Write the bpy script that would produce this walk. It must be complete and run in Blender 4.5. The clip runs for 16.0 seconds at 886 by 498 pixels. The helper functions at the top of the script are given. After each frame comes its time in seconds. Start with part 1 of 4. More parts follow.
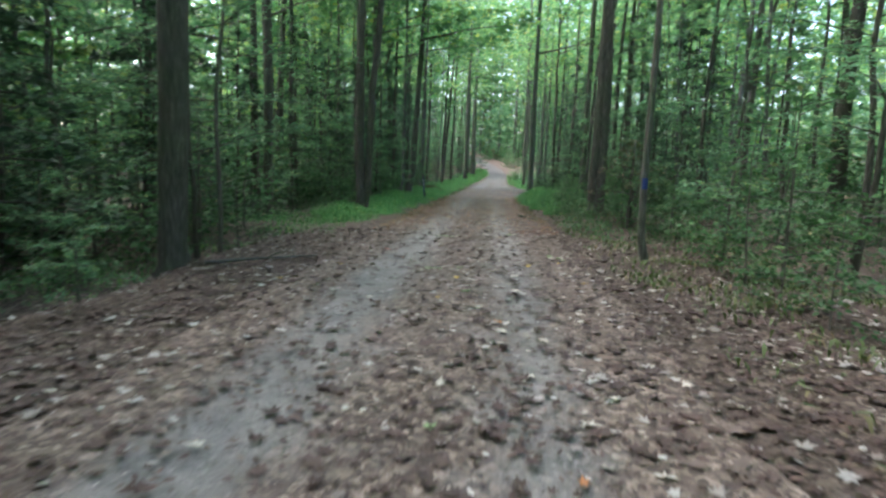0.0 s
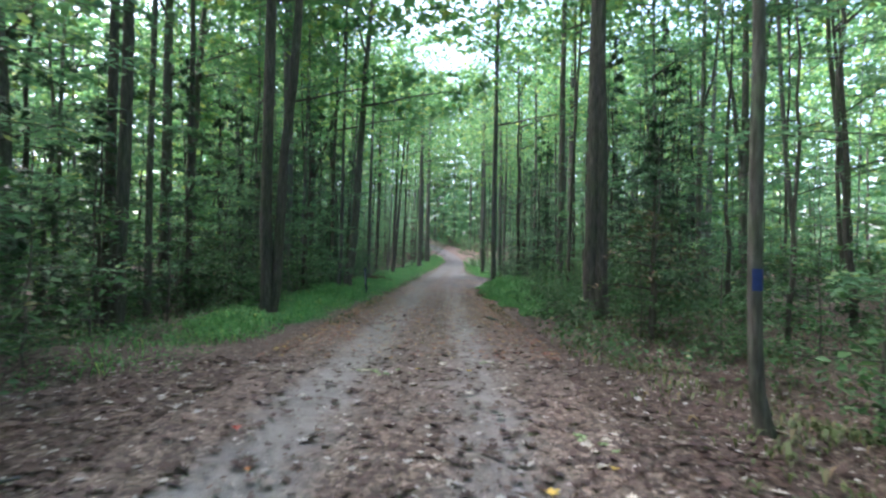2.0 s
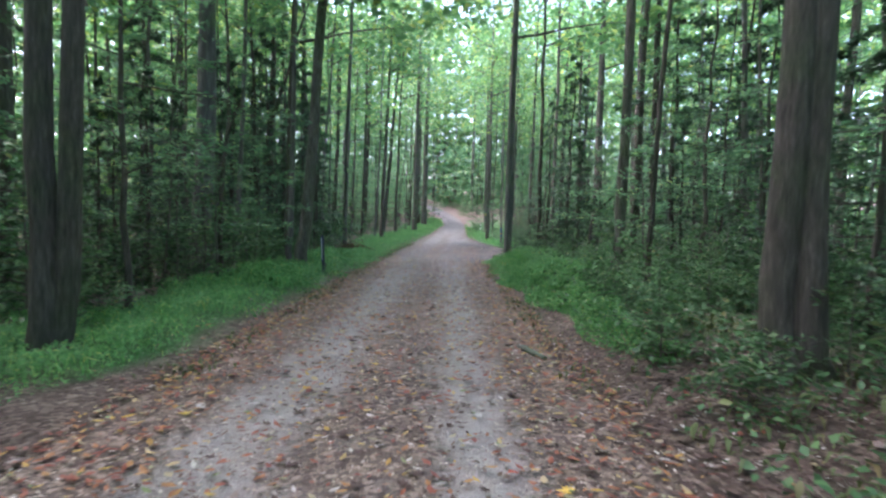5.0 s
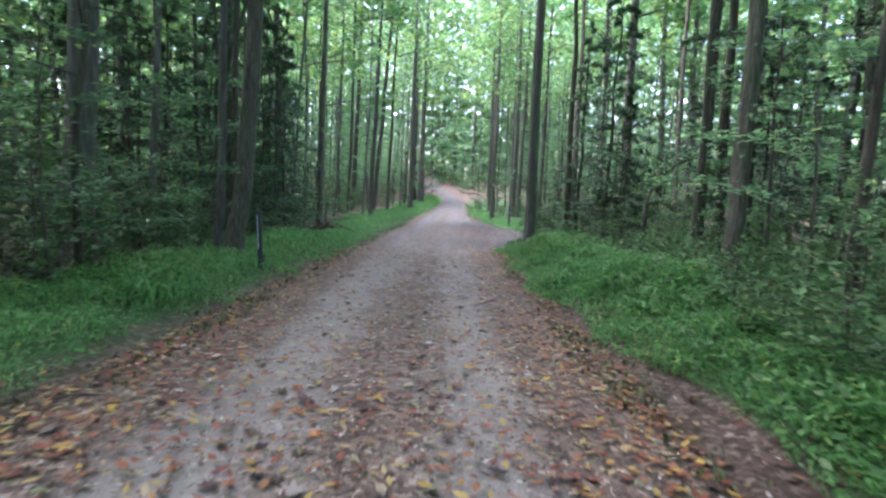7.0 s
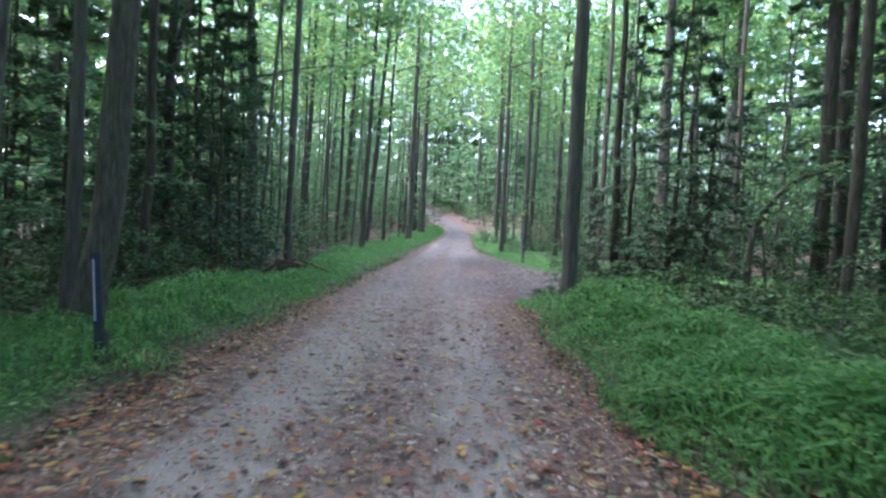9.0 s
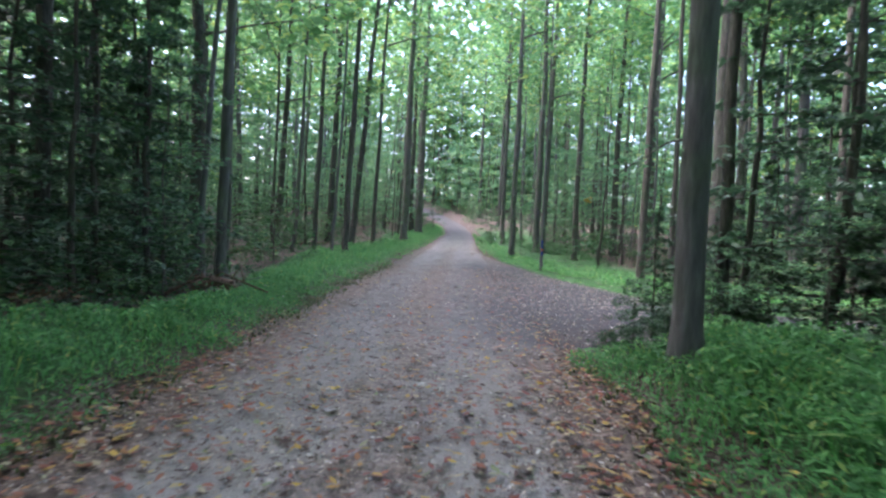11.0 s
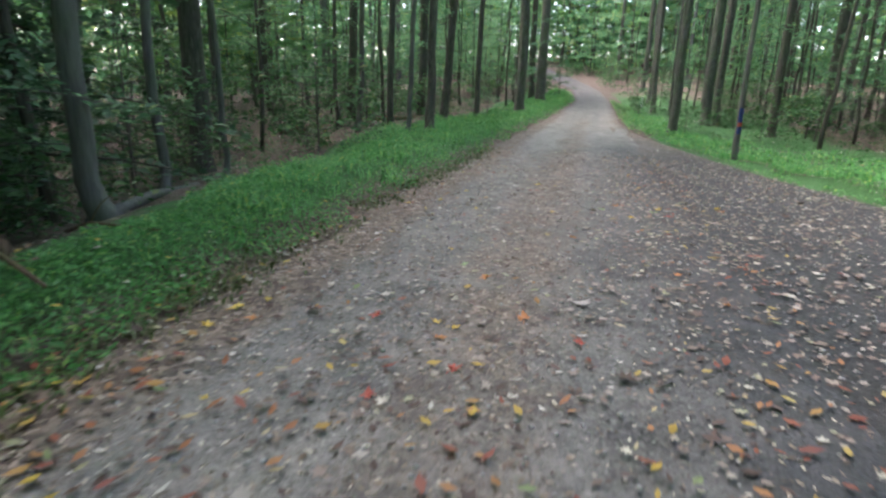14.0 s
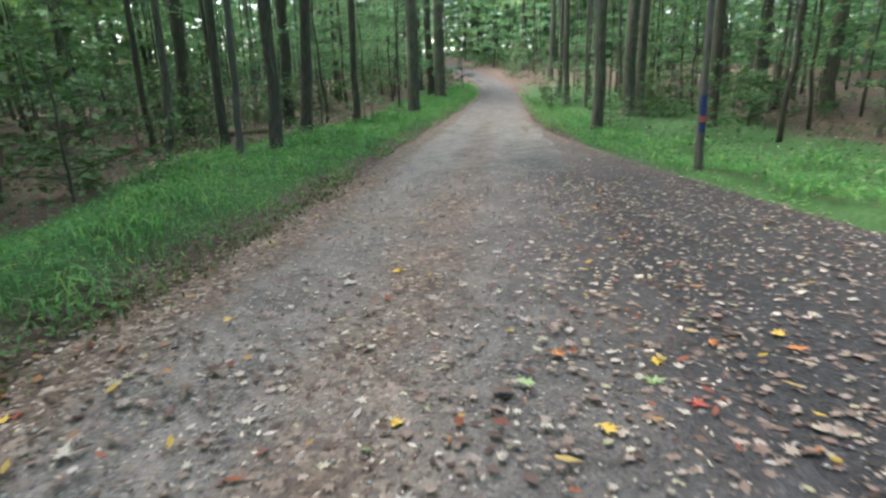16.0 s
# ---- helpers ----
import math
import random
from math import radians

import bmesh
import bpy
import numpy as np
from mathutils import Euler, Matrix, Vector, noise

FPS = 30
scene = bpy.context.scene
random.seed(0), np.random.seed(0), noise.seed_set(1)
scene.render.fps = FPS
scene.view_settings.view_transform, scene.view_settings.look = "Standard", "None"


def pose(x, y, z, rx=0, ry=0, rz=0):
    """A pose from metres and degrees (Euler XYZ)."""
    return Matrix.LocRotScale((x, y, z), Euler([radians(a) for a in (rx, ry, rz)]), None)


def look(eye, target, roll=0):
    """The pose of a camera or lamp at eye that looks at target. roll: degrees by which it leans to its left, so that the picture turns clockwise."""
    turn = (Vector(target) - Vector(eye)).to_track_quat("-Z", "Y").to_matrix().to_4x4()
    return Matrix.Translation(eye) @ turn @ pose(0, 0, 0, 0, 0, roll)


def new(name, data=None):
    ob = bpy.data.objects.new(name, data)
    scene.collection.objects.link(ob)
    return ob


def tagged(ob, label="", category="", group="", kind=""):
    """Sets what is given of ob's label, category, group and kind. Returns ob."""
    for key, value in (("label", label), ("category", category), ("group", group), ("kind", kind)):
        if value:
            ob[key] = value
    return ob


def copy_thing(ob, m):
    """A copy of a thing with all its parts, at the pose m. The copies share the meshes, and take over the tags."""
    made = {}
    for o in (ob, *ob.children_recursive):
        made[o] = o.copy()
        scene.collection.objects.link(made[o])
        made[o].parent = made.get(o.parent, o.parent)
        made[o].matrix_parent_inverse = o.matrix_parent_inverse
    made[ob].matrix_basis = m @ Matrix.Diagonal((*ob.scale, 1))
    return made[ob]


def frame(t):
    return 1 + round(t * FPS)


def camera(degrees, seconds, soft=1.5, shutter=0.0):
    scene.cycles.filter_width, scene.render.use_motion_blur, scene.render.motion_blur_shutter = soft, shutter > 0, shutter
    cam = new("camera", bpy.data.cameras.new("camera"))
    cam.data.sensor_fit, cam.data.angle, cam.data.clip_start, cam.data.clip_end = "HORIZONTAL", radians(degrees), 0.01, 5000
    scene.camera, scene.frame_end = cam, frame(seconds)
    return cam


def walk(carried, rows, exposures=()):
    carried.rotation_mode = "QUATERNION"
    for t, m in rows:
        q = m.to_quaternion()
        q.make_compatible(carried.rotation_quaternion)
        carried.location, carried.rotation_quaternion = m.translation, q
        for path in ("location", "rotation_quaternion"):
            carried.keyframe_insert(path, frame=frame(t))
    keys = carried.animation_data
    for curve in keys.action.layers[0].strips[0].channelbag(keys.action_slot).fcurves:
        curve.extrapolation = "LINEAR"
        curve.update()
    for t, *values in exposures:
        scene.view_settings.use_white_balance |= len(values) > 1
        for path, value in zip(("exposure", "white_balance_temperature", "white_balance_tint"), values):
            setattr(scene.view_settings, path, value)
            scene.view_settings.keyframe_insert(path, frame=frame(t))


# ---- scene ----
cam = camera(77.7, 16.0, soft=2.4, shutter=0.35)
PATH = [
    (0, (0.022, 0.118, 1.427), (-0.14, 2.092, 1.148), 1.8),
    (0.5, (0.051, 1.365, 1.462), (-0.009, 3.358, 1.304), 0.7),
    (1, (0.017, 2.567, 1.443), (-0.019, 4.566, 1.417), 0.9),
    (1.5, (-0.02, 3.853, 1.421), (-0.046, 5.853, 1.436), 0.8),
    (2, (-0.03, 5.119, 1.461), (-0.043, 7.119, 1.499), 0.9),
    (2.5, (0.003, 6.398, 1.46), (0.023, 8.397, 1.517), 1.2),
    (3, (-0.026, 7.601, 1.524), (-0.005, 9.6, 1.537), 1.3),
    (3.5, (-0.038, 8.757, 1.524), (-0.031, 10.757, 1.481), 0.9),
    (4, (0.016, 9.876, 1.571), (0.032, 11.875, 1.512), 0.7),
    (4.2, (0.034, 10.327, 1.584), (0.04, 12.327, 1.539), 0.7),
    (6.3, (0.07, 15.154, 1.398), (0.062, 17.142, 1.182), 2.4),
    (6.5, (0.04, 15.714, 1.377), (0.038, 17.704, 1.173), 2.2),
    (7, (0.004, 16.952, 1.42), (0.004, 18.944, 1.243), 2.3),
    (7.5, (-0.026, 18.062, 1.386), (-0.013, 20.056, 1.237), 2.4),
    (8, (-0.006, 19.148, 1.414), (-0.004, 21.144, 1.29), 2.3),
    (8.3, (0.042, 19.787, 1.414), (0.042, 21.785, 1.327), 2.4),
    (8.5, (0.008, 20.23, 1.462), (-0.005, 22.229, 1.388), 2.5),
    (9, (0.014, 21.348, 1.45), (-0.001, 23.347, 1.381), 2.7),
    (9.2, (-0.027, 21.856, 1.492), (-0.045, 23.855, 1.425), 2.6),
    (11.3, (-0.029, 26.749, 1.41), (-0.041, 28.748, 1.34), 2.7),
    (11.5, (-0.044, 27.205, 1.388), (-0.051, 29.203, 1.309), 2.6),
    (12, (-0.024, 28.358, 1.443), (-0.032, 30.357, 1.356), 2.6),
    (12.5, (-0.027, 29.454, 1.367), (-0.02, 31.452, 1.282), 2.4),
    (13, (-0.082, 30.562, 1.373), (-0.106, 32.553, 1.187), 2.3),
    (13.5, (-0.115, 31.683, 1.375), (-0.511, 33.58, 0.881), 0.9),
    (14, (-0.07, 32.726, 1.387), (-0.499, 34.602, 0.845), 1.3),
    (14.4, (-0.024, 33.588, 1.436), (-0.415, 35.469, 0.879), 0.2),
    (14.5, (-0.01, 33.769, 1.438), (-0.385, 35.654, 0.886), 0.1),
    (15, (0.046, 34.928, 1.444), (-0.285, 36.821, 0.89), -0.4),
    (15.5, (0.15, 36.368, 1.418), (0.066, 38.31, 0.949), -2.5),
    (16, (0.17, 37.406, 1.418), (0.006, 39.322, 0.868), -2.0),
]
walk(cam, [(t, look(eye, target, roll)) for t, eye, target, roll in PATH], exposures=[(0.0, 2.95, 6200, 10), (1.0, 2.97, 6000, 13), (2.0, 2.9, 6000, 18), (4.0, 3.07, 5950, 22), (7.0, 3.35, 5950, 28), (9.0, 3.22, 5750, 28), (11.5, 2.85, 5850, 25), (12.2, 2.68, 5850, 24), (13.0, 2.75, 6050, 18), (14.0, 2.95, 6400, 14), (16.0, 2.9, 6600, 12)])

# world: overcast summer sky over a closed canopy
world = bpy.data.worlds.new("overcast_sky")
scene.world = world
world.use_nodes = True
wn = world.node_tree.nodes
sky = wn.new("ShaderNodeTexSky")
sky.sky_type, sky.sun_disc = "NISHITA", False
sky.sun_elevation, sky.sun_rotation = radians(60), radians(-70)
sky.air_density, sky.dust_density, sky.ozone_density = 1.0, 4.0, 1.0
wn["Background"].inputs["Strength"].default_value = 0.15
world.node_tree.links.new(sky.outputs["Color"], wn["Background"].inputs["Color"])
sun = new("sun", bpy.data.lights.new("sun", "SUN"))
sun.data.energy, sun.data.angle, sun.data.color = 0.9, radians(40), (1.0, 0.97, 0.92)
sun.matrix_world = look((0, 0, 60), (0.54 * 60, -0.2 * 60, 0))


# ---- materials ----
def material(name):
    m = bpy.data.materials.new(name)
    m.use_nodes = True
    return m, m.node_tree.nodes, m.node_tree.links, m.node_tree.nodes["Principled BSDF"]


def ramp(nodes, stops):
    r = nodes.new("ShaderNodeValToRGB")
    while len(r.color_ramp.elements) < len(stops):
        r.color_ramp.elements.new(0.5)
    for e, (p, c) in zip(r.color_ramp.elements, stops):
        e.position, e.color = p, (*c, 1)
    return r


def noise_tex(nodes, links, scale, detail=6, rough=0.6, stretch=(1, 1, 1)):
    co, mp, n = nodes.new("ShaderNodeTexCoord"), nodes.new("ShaderNodeMapping"), nodes.new("ShaderNodeTexNoise")
    mp.inputs["Scale"].default_value = stretch
    n.inputs["Scale"].default_value, n.inputs["Detail"].default_value, n.inputs["Roughness"].default_value = scale, detail, rough
    links.new(co.outputs["Object"], mp.inputs["Vector"])
    links.new(mp.outputs["Vector"], n.inputs["Vector"])
    return n


def bump(nodes, links, height, strength, distance, bsdf):
    b = nodes.new("ShaderNodeBump")
    b.inputs["Strength"].default_value, b.inputs["Distance"].default_value = strength, distance
    links.new(height, b.inputs["Height"])
    links.new(b.outputs["Normal"], bsdf.inputs["Normal"])


def leaf_material(name, stops, through_leaf=0.35, rough=0.5, gloss=0.45):
    """Foliage: every leaf takes its own colour, and lets part of the light through."""
    m, nodes, links, b = material(name)
    g = nodes.new("ShaderNodeNewGeometry")
    r = ramp(nodes, stops)
    links.new(g.outputs["Random Per Island"], r.inputs["Fac"])
    hue, oi = nodes.new("ShaderNodeHueSaturation"), nodes.new("ShaderNodeObjectInfo")
    mr = nodes.new("ShaderNodeMapRange")
    mr.inputs["To Min"].default_value, mr.inputs["To Max"].default_value = 0.75, 1.25
    links.new(oi.outputs["Random"], mr.inputs["Value"])
    links.new(mr.outputs["Result"], hue.inputs["Value"])
    links.new(r.outputs["Color"], hue.inputs["Color"])
    links.new(hue.outputs["Color"], b.inputs["Base Color"])
    b.inputs["Roughness"].default_value, b.inputs["Specular IOR Level"].default_value = rough, gloss
    t, mix = nodes.new("ShaderNodeBsdfTranslucent"), nodes.new("ShaderNodeMixShader")
    mix.inputs["Fac"].default_value = through_leaf
    links.new(hue.outputs["Color"], t.inputs["Color"])
    links.new(b.outputs["BSDF"], mix.inputs[1])
    links.new(t.outputs["BSDF"], mix.inputs[2])
    links.new(mix.outputs["Shader"], nodes["Material Output"].inputs["Surface"])
    return m


def bark_material(name, dark, mid, pale, scale=9):
    m, nodes, links, b = material(name)
    ridges = noise_tex(nodes, links, scale, 8, 0.65, (3.0, 3.0, 0.45))
    spots = noise_tex(nodes, links, 1.3, 3, 0.5)
    r = ramp(nodes, [(0.3, dark), (0.55, mid), (0.78, pale)])
    links.new(ridges.outputs["Fac"], r.inputs["Fac"])
    lichen = ramp(nodes, [(0.48, (1, 1, 1)), (0.7, (0.75, 1.05, 0.7))])
    links.new(spots.outputs["Fac"], lichen.inputs["Fac"])
    mul = nodes.new("ShaderNodeMix")
    mul.data_type, mul.blend_type = "RGBA", "MULTIPLY"
    mul.inputs["Factor"].default_value = 1.0
    links.new(r.outputs["Color"], mul.inputs[6])
    links.new(lichen.outputs["Color"], mul.inputs[7])
    links.new(mul.outputs[2], b.inputs["Base Color"])
    b.inputs["Roughness"].default_value = 0.9
    bump(nodes, links, ridges.outputs["Fac"], 0.8, 0.03, b)
    return m


def plain_material(name, c1, c2, scale=12, rough=0.6):
    m, nodes, links, b = material(name)
    n = noise_tex(nodes, links, scale)
    r = ramp(nodes, [(0.3, c1), (0.7, c2)])
    links.new(n.outputs["Fac"], r.inputs["Fac"])
    links.new(r.outputs["Color"], b.inputs["Base Color"])
    b.inputs["Roughness"].default_value = rough
    return m


LEAF_CANOPY = leaf_material("canopy_leaf", [(0.0, (0.092, 0.213, 0.087)), (0.5, (0.129, 0.286, 0.110)), (0.85, (0.203, 0.375, 0.112)), (1.0, (0.370, 0.437, 0.101))], 0.5)
LEAF_UNDER = leaf_material("understory_leaf", [(0.0, (0.086, 0.203, 0.106)), (0.5, (0.125, 0.271, 0.136)), (0.9, (0.195, 0.354, 0.153)), (1.0, (0.350, 0.425, 0.130))], 0.5)
LEAF_DARK = leaf_material("hemlock_needle", [(0.0, (0.035, 0.08, 0.045)), (0.6, (0.055, 0.12, 0.062)), (1.0, (0.085, 0.16, 0.075))], 0.3)
LEAF_SHRUB = leaf_material("shrub_leaf", [(0.0, (0.045, 0.12, 0.045)), (0.6, (0.075, 0.18, 0.065)), (0.93, (0.13, 0.24, 0.09)), (1.0, (0.26, 0.24, 0.1))], 0.35)
LEAF_RUST = leaf_material("withered_leaf", [(0.0, (0.09, 0.045, 0.025)), (0.6, (0.16, 0.085, 0.045)), (1.0, (0.28, 0.18, 0.09))], 0.2)
LEAF_THICK = leaf_material("dark_shrub_leaf", [(0.0, (0.025, 0.065, 0.03)), (0.6, (0.042, 0.1, 0.042)), (1.0, (0.07, 0.14, 0.055))], 0.3)
LEAF_TURNING = leaf_material("turning_leaf", [(0.0, (0.05, 0.1, 0.035)), (0.55, (0.085, 0.12, 0.045)), (0.8, (0.11, 0.075, 0.045)), (1.0, (0.2, 0.14, 0.085))], 0.3)
GRASS = leaf_material("stilt_grass", [(0.0, (0.061, 0.183, 0.059)), (0.5, (0.095, 0.277, 0.085)), (0.9, (0.149, 0.354, 0.106)), (1.0, (0.299, 0.401, 0.106))], 0.5)
WEED = leaf_material("verge_weed", [(0.0, (0.05, 0.075, 0.02)), (0.5, (0.085, 0.12, 0.035)), (0.8, (0.11, 0.15, 0.05)), (1.0, (0.2, 0.14, 0.07))], 0.25)
LITTER = leaf_material("brown_leaf_litter", [(0.0, (0.058, 0.03, 0.024)), (0.4, (0.088, 0.047, 0.037)), (0.7, (0.13, 0.077, 0.06)), (0.86, (0.19, 0.135, 0.11)), (0.93, (0.42, 0.37, 0.34)), (1.0, (0.6, 0.56, 0.52))], 0.08, 0.6, 0.5)
CRUMB = leaf_material("leaf_crumb", [(0.0, (0.035, 0.025, 0.02)), (0.4, (0.1, 0.07, 0.052)), (0.75, (0.22, 0.165, 0.125)), (1.0, (0.52, 0.46, 0.38))], 0.05, 0.6)
TAN = leaf_material("pressed_pale_leaf", [(0.0, (0.1, 0.065, 0.055)), (0.35, (0.17, 0.12, 0.1)), (0.65, (0.24, 0.19, 0.165)), (0.85, (0.33, 0.285, 0.255)), (0.93, (0.27, 0.26, 0.16)), (1.0, (0.46, 0.42, 0.39))], 0.05, 0.6)
BRIGHT = leaf_material("coloured_leaf_litter", [(0.0, (0.20, 0.045, 0.03)), (0.35, (0.3, 0.085, 0.04)), (0.6, (0.38, 0.17, 0.06)), (0.78, (0.5, 0.34, 0.05)), (0.9, (0.45, 0.37, 0.24)), (1.0, (0.17, 0.24, 0.09))], 0.1, 0.55, 0.5)
YELLOW = plain_material("yellow_leaf", (0.52, 0.32, 0.05), (0.66, 0.46, 0.09), 30)
ORANGE = plain_material("orange_leaf", (0.38, 0.13, 0.05), (0.5, 0.22, 0.07), 30)
RED = plain_material("red_leaf", (0.32, 0.05, 0.04), (0.42, 0.09, 0.05), 30)
PALE = plain_material("pale_leaf", (0.42, 0.36, 0.30), (0.58, 0.53, 0.46), 30)
PALEGREEN = plain_material("pale_green_leaf", (0.22, 0.33, 0.14), (0.32, 0.42, 0.2), 30)
BARK_DARK = bark_material("dark_furrowed_bark", (0.034, 0.03, 0.025), (0.085, 0.077, 0.064), (0.17, 0.157, 0.132))
BARK_MID = bark_material("grey_brown_bark", (0.045, 0.043, 0.035), (0.115, 0.111, 0.093), (0.22, 0.214, 0.185))
BARK_PALE = bark_material("smooth_grey_bark", (0.065, 0.063, 0.06), (0.125, 0.12, 0.114), (0.21, 0.205, 0.195), 5)
DEADWOOD = bark_material("dead_wood", (0.05, 0.03, 0.02), (0.15, 0.09, 0.06), (0.26, 0.19, 0.14))
STONE = plain_material("gravel_stone", (0.2, 0.195, 0.2), (0.4, 0.39, 0.39), 40, 0.8)
BLUE = plain_material("blue_paint", (0.012, 0.03, 0.13), (0.02, 0.05, 0.2), 20, 0.5)
REDPAINT = plain_material("red_paint", (0.3, 0.06, 0.04), (0.4, 0.1, 0.06), 20, 0.5)
WHITE = plain_material("white_paint", (0.6, 0.62, 0.66), (0.8, 0.8, 0.8), 20, 0.5)
POST = plain_material("slate_plastic", (0.03, 0.045, 0.06), (0.05, 0.07, 0.09), 20, 0.45)


def leaf_mould(nodes, links, tone=1.0):
    """Colour of trodden leaf crumbs and humus, in flakes a few centimetres wide."""
    co = nodes.new("ShaderNodeTexCoord")
    warp = noise_tex(nodes, links, 14, 3)
    add = nodes.new("ShaderNodeVectorMath")
    add.operation = "MULTIPLY_ADD"
    add.inputs[1].default_value = (0.12, 0.12, 0.12)
    links.new(warp.outputs["Color"], add.inputs[0])
    links.new(co.outputs["Object"], add.inputs[2])
    flake = nodes.new("ShaderNodeTexVoronoi")
    flake.inputs["Scale"].default_value = 24
    links.new(add.outputs[0], flake.inputs["Vector"])
    r = ramp(nodes, [(0.0, (0.036, 0.022, 0.018)), (0.35, (0.095, 0.064, 0.05)), (0.65, (0.175, 0.125, 0.1)), (0.86, (0.29, 0.22, 0.18)), (1.0, (0.48, 0.41, 0.35))])
    for e in r.color_ramp.elements:
        e.color = (*(tone * c for c in e.color[:3]), 1)
    links.new(flake.outputs["Color"], r.inputs["Fac"])
    return r.outputs["Color"]


def blend(nodes, links, fac, a, c):
    mix = nodes.new("ShaderNodeMix")
    mix.data_type = "RGBA"
    links.new(fac, mix.inputs["Factor"])
    links.new(a, mix.inputs[6])
    links.new(c, mix.inputs[7])
    return mix.outputs[2]


def patchy(nodes, links, attr, scale, lo, hi):
    """A mask from a surface attribute broken up by noise."""
    att, add, mask = nodes.new("ShaderNodeAttribute"), nodes.new("ShaderNodeMath"), nodes.new("ShaderNodeMapRange")
    att.attribute_name = attr
    add.operation = "ADD"
    links.new(att.outputs["Fac"], add.inputs[0])
    links.new(noise_tex(nodes, links, scale, 6, 0.65).outputs["Fac"], add.inputs[1])
    mask.inputs["From Min"].default_value, mask.inputs["From Max"].default_value = lo, hi
    links.new(add.outputs[0], mask.inputs["Value"])
    return mask.outputs["Result"]


def gravel_material():
    """Grey crushed stone, earthy and leaf-strewn in bands between and beside the wheel tracks."""
    m, nodes, links, b = material("gravel")
    co, vor = nodes.new("ShaderNodeTexCoord"), nodes.new("ShaderNodeTexVoronoi")
    vor.inputs["Scale"].default_value = 46
    links.new(co.outputs["Object"], vor.inputs["Vector"])
    pebbles = ramp(nodes, [(0.0, (0.045, 0.041, 0.042)), (0.5, (0.1, 0.092, 0.092)), (0.85, (0.17, 0.158, 0.154)), (1.0, (0.36, 0.34, 0.33))])
    links.new(vor.outputs["Color"], pebbles.inputs["Fac"])
    grain = noise_tex(nodes, links, 90, 4)
    dust = ramp(nodes, [(0.3, (0.19, 0.17, 0.158)), (0.7, (0.36, 0.328, 0.308))])
    links.new(grain.outputs["Fac"], dust.inputs["Fac"])
    mould = leaf_mould(nodes, links, 1.0)
    col = blend(nodes, links, patchy(nodes, links, "dust", 2.3, 0.75, 1.2), pebbles.outputs["Color"], dust.outputs["Color"])
    col = blend(nodes, links, patchy(nodes, links, "earth", 1.7, 0.7, 1.1), col, mould)
    # multiplies the gravel colour down to a dark blue-grey by its own mask
    darken = nodes.new("ShaderNodeMix")
    darken.data_type, darken.blend_type = "RGBA", "MULTIPLY"
    darken.inputs[7].default_value = (0.215, 0.235, 0.285, 1)
    links.new(patchy(nodes, links, "dark_blue", 0.9, 0.5, 1.4), darken.inputs["Factor"])
    links.new(col, darken.inputs[6])
    links.new(darken.outputs[2], b.inputs["Base Color"])
    b.inputs["Roughness"].default_value = 0.75
    bump(nodes, links, vor.outputs["Distance"], 0.7, 0.012, b)
    return m


def soil_material():
    """Forest floor: humus and decayed leaves, mossy green in patches."""
    m, nodes, links, b = material("forest_floor")
    fine = noise_tex(nodes, links, 22, 8, 0.7)
    mould = leaf_mould(nodes, links, 0.8)
    g = ramp(nodes, [(0.3, (0.03, 0.085, 0.025)), (0.7, (0.065, 0.18, 0.052))])
    links.new(fine.outputs["Fac"], g.inputs["Fac"])
    links.new(blend(nodes, links, patchy(nodes, links, "green", 0.55, 0.6, 1.0), mould, g.outputs["Color"]), b.inputs["Base Color"])
    b.inputs["Roughness"].default_value = 0.95
    bump(nodes, links, fine.outputs["Fac"], 1.0, 0.05, b)
    return m


GRAVEL, SOIL = gravel_material(), soil_material()


# ---- the lie of the land ----
def step(a, b, v):
    q = np.clip((np.asarray(v, float) - a) / (b - a), 0, 1)
    return q * q * (3 - 2 * q)


def road_mid(y):
    return np.interp(y, [-60, 15, 40, 50, 60, 72, 80, 90, 100, 130], [-0.5, -0.5, -0.5, -0.1, 0.35, 0.9, 0.5, -1.6, -5.0, -18.0])


def road_half(y):
    return np.interp(y, [-60, 10, 20, 40, 50, 60, 72, 130], [2.2, 2.2, 2.0, 2.05, 1.95, 1.5, 1.2, 1.2])


def side_near(x):
    return np.interp(x, [1, 3, 4.5, 6, 15, 60], [32.6, 33.8, 34.1, 33.8, 32.4, 28])


def side_far(x):
    return np.interp(x, [1.5, 2.4, 3.4, 4.2, 5, 7, 15, 60], [56, 50.5, 45.6, 41.5, 38.7, 37.4, 36, 31.5])


def on_side(x, y, margin=0.0):
    return (np.asarray(x) > 1.2) & (y > side_near(x) - margin) & (y < side_far(x) + margin)


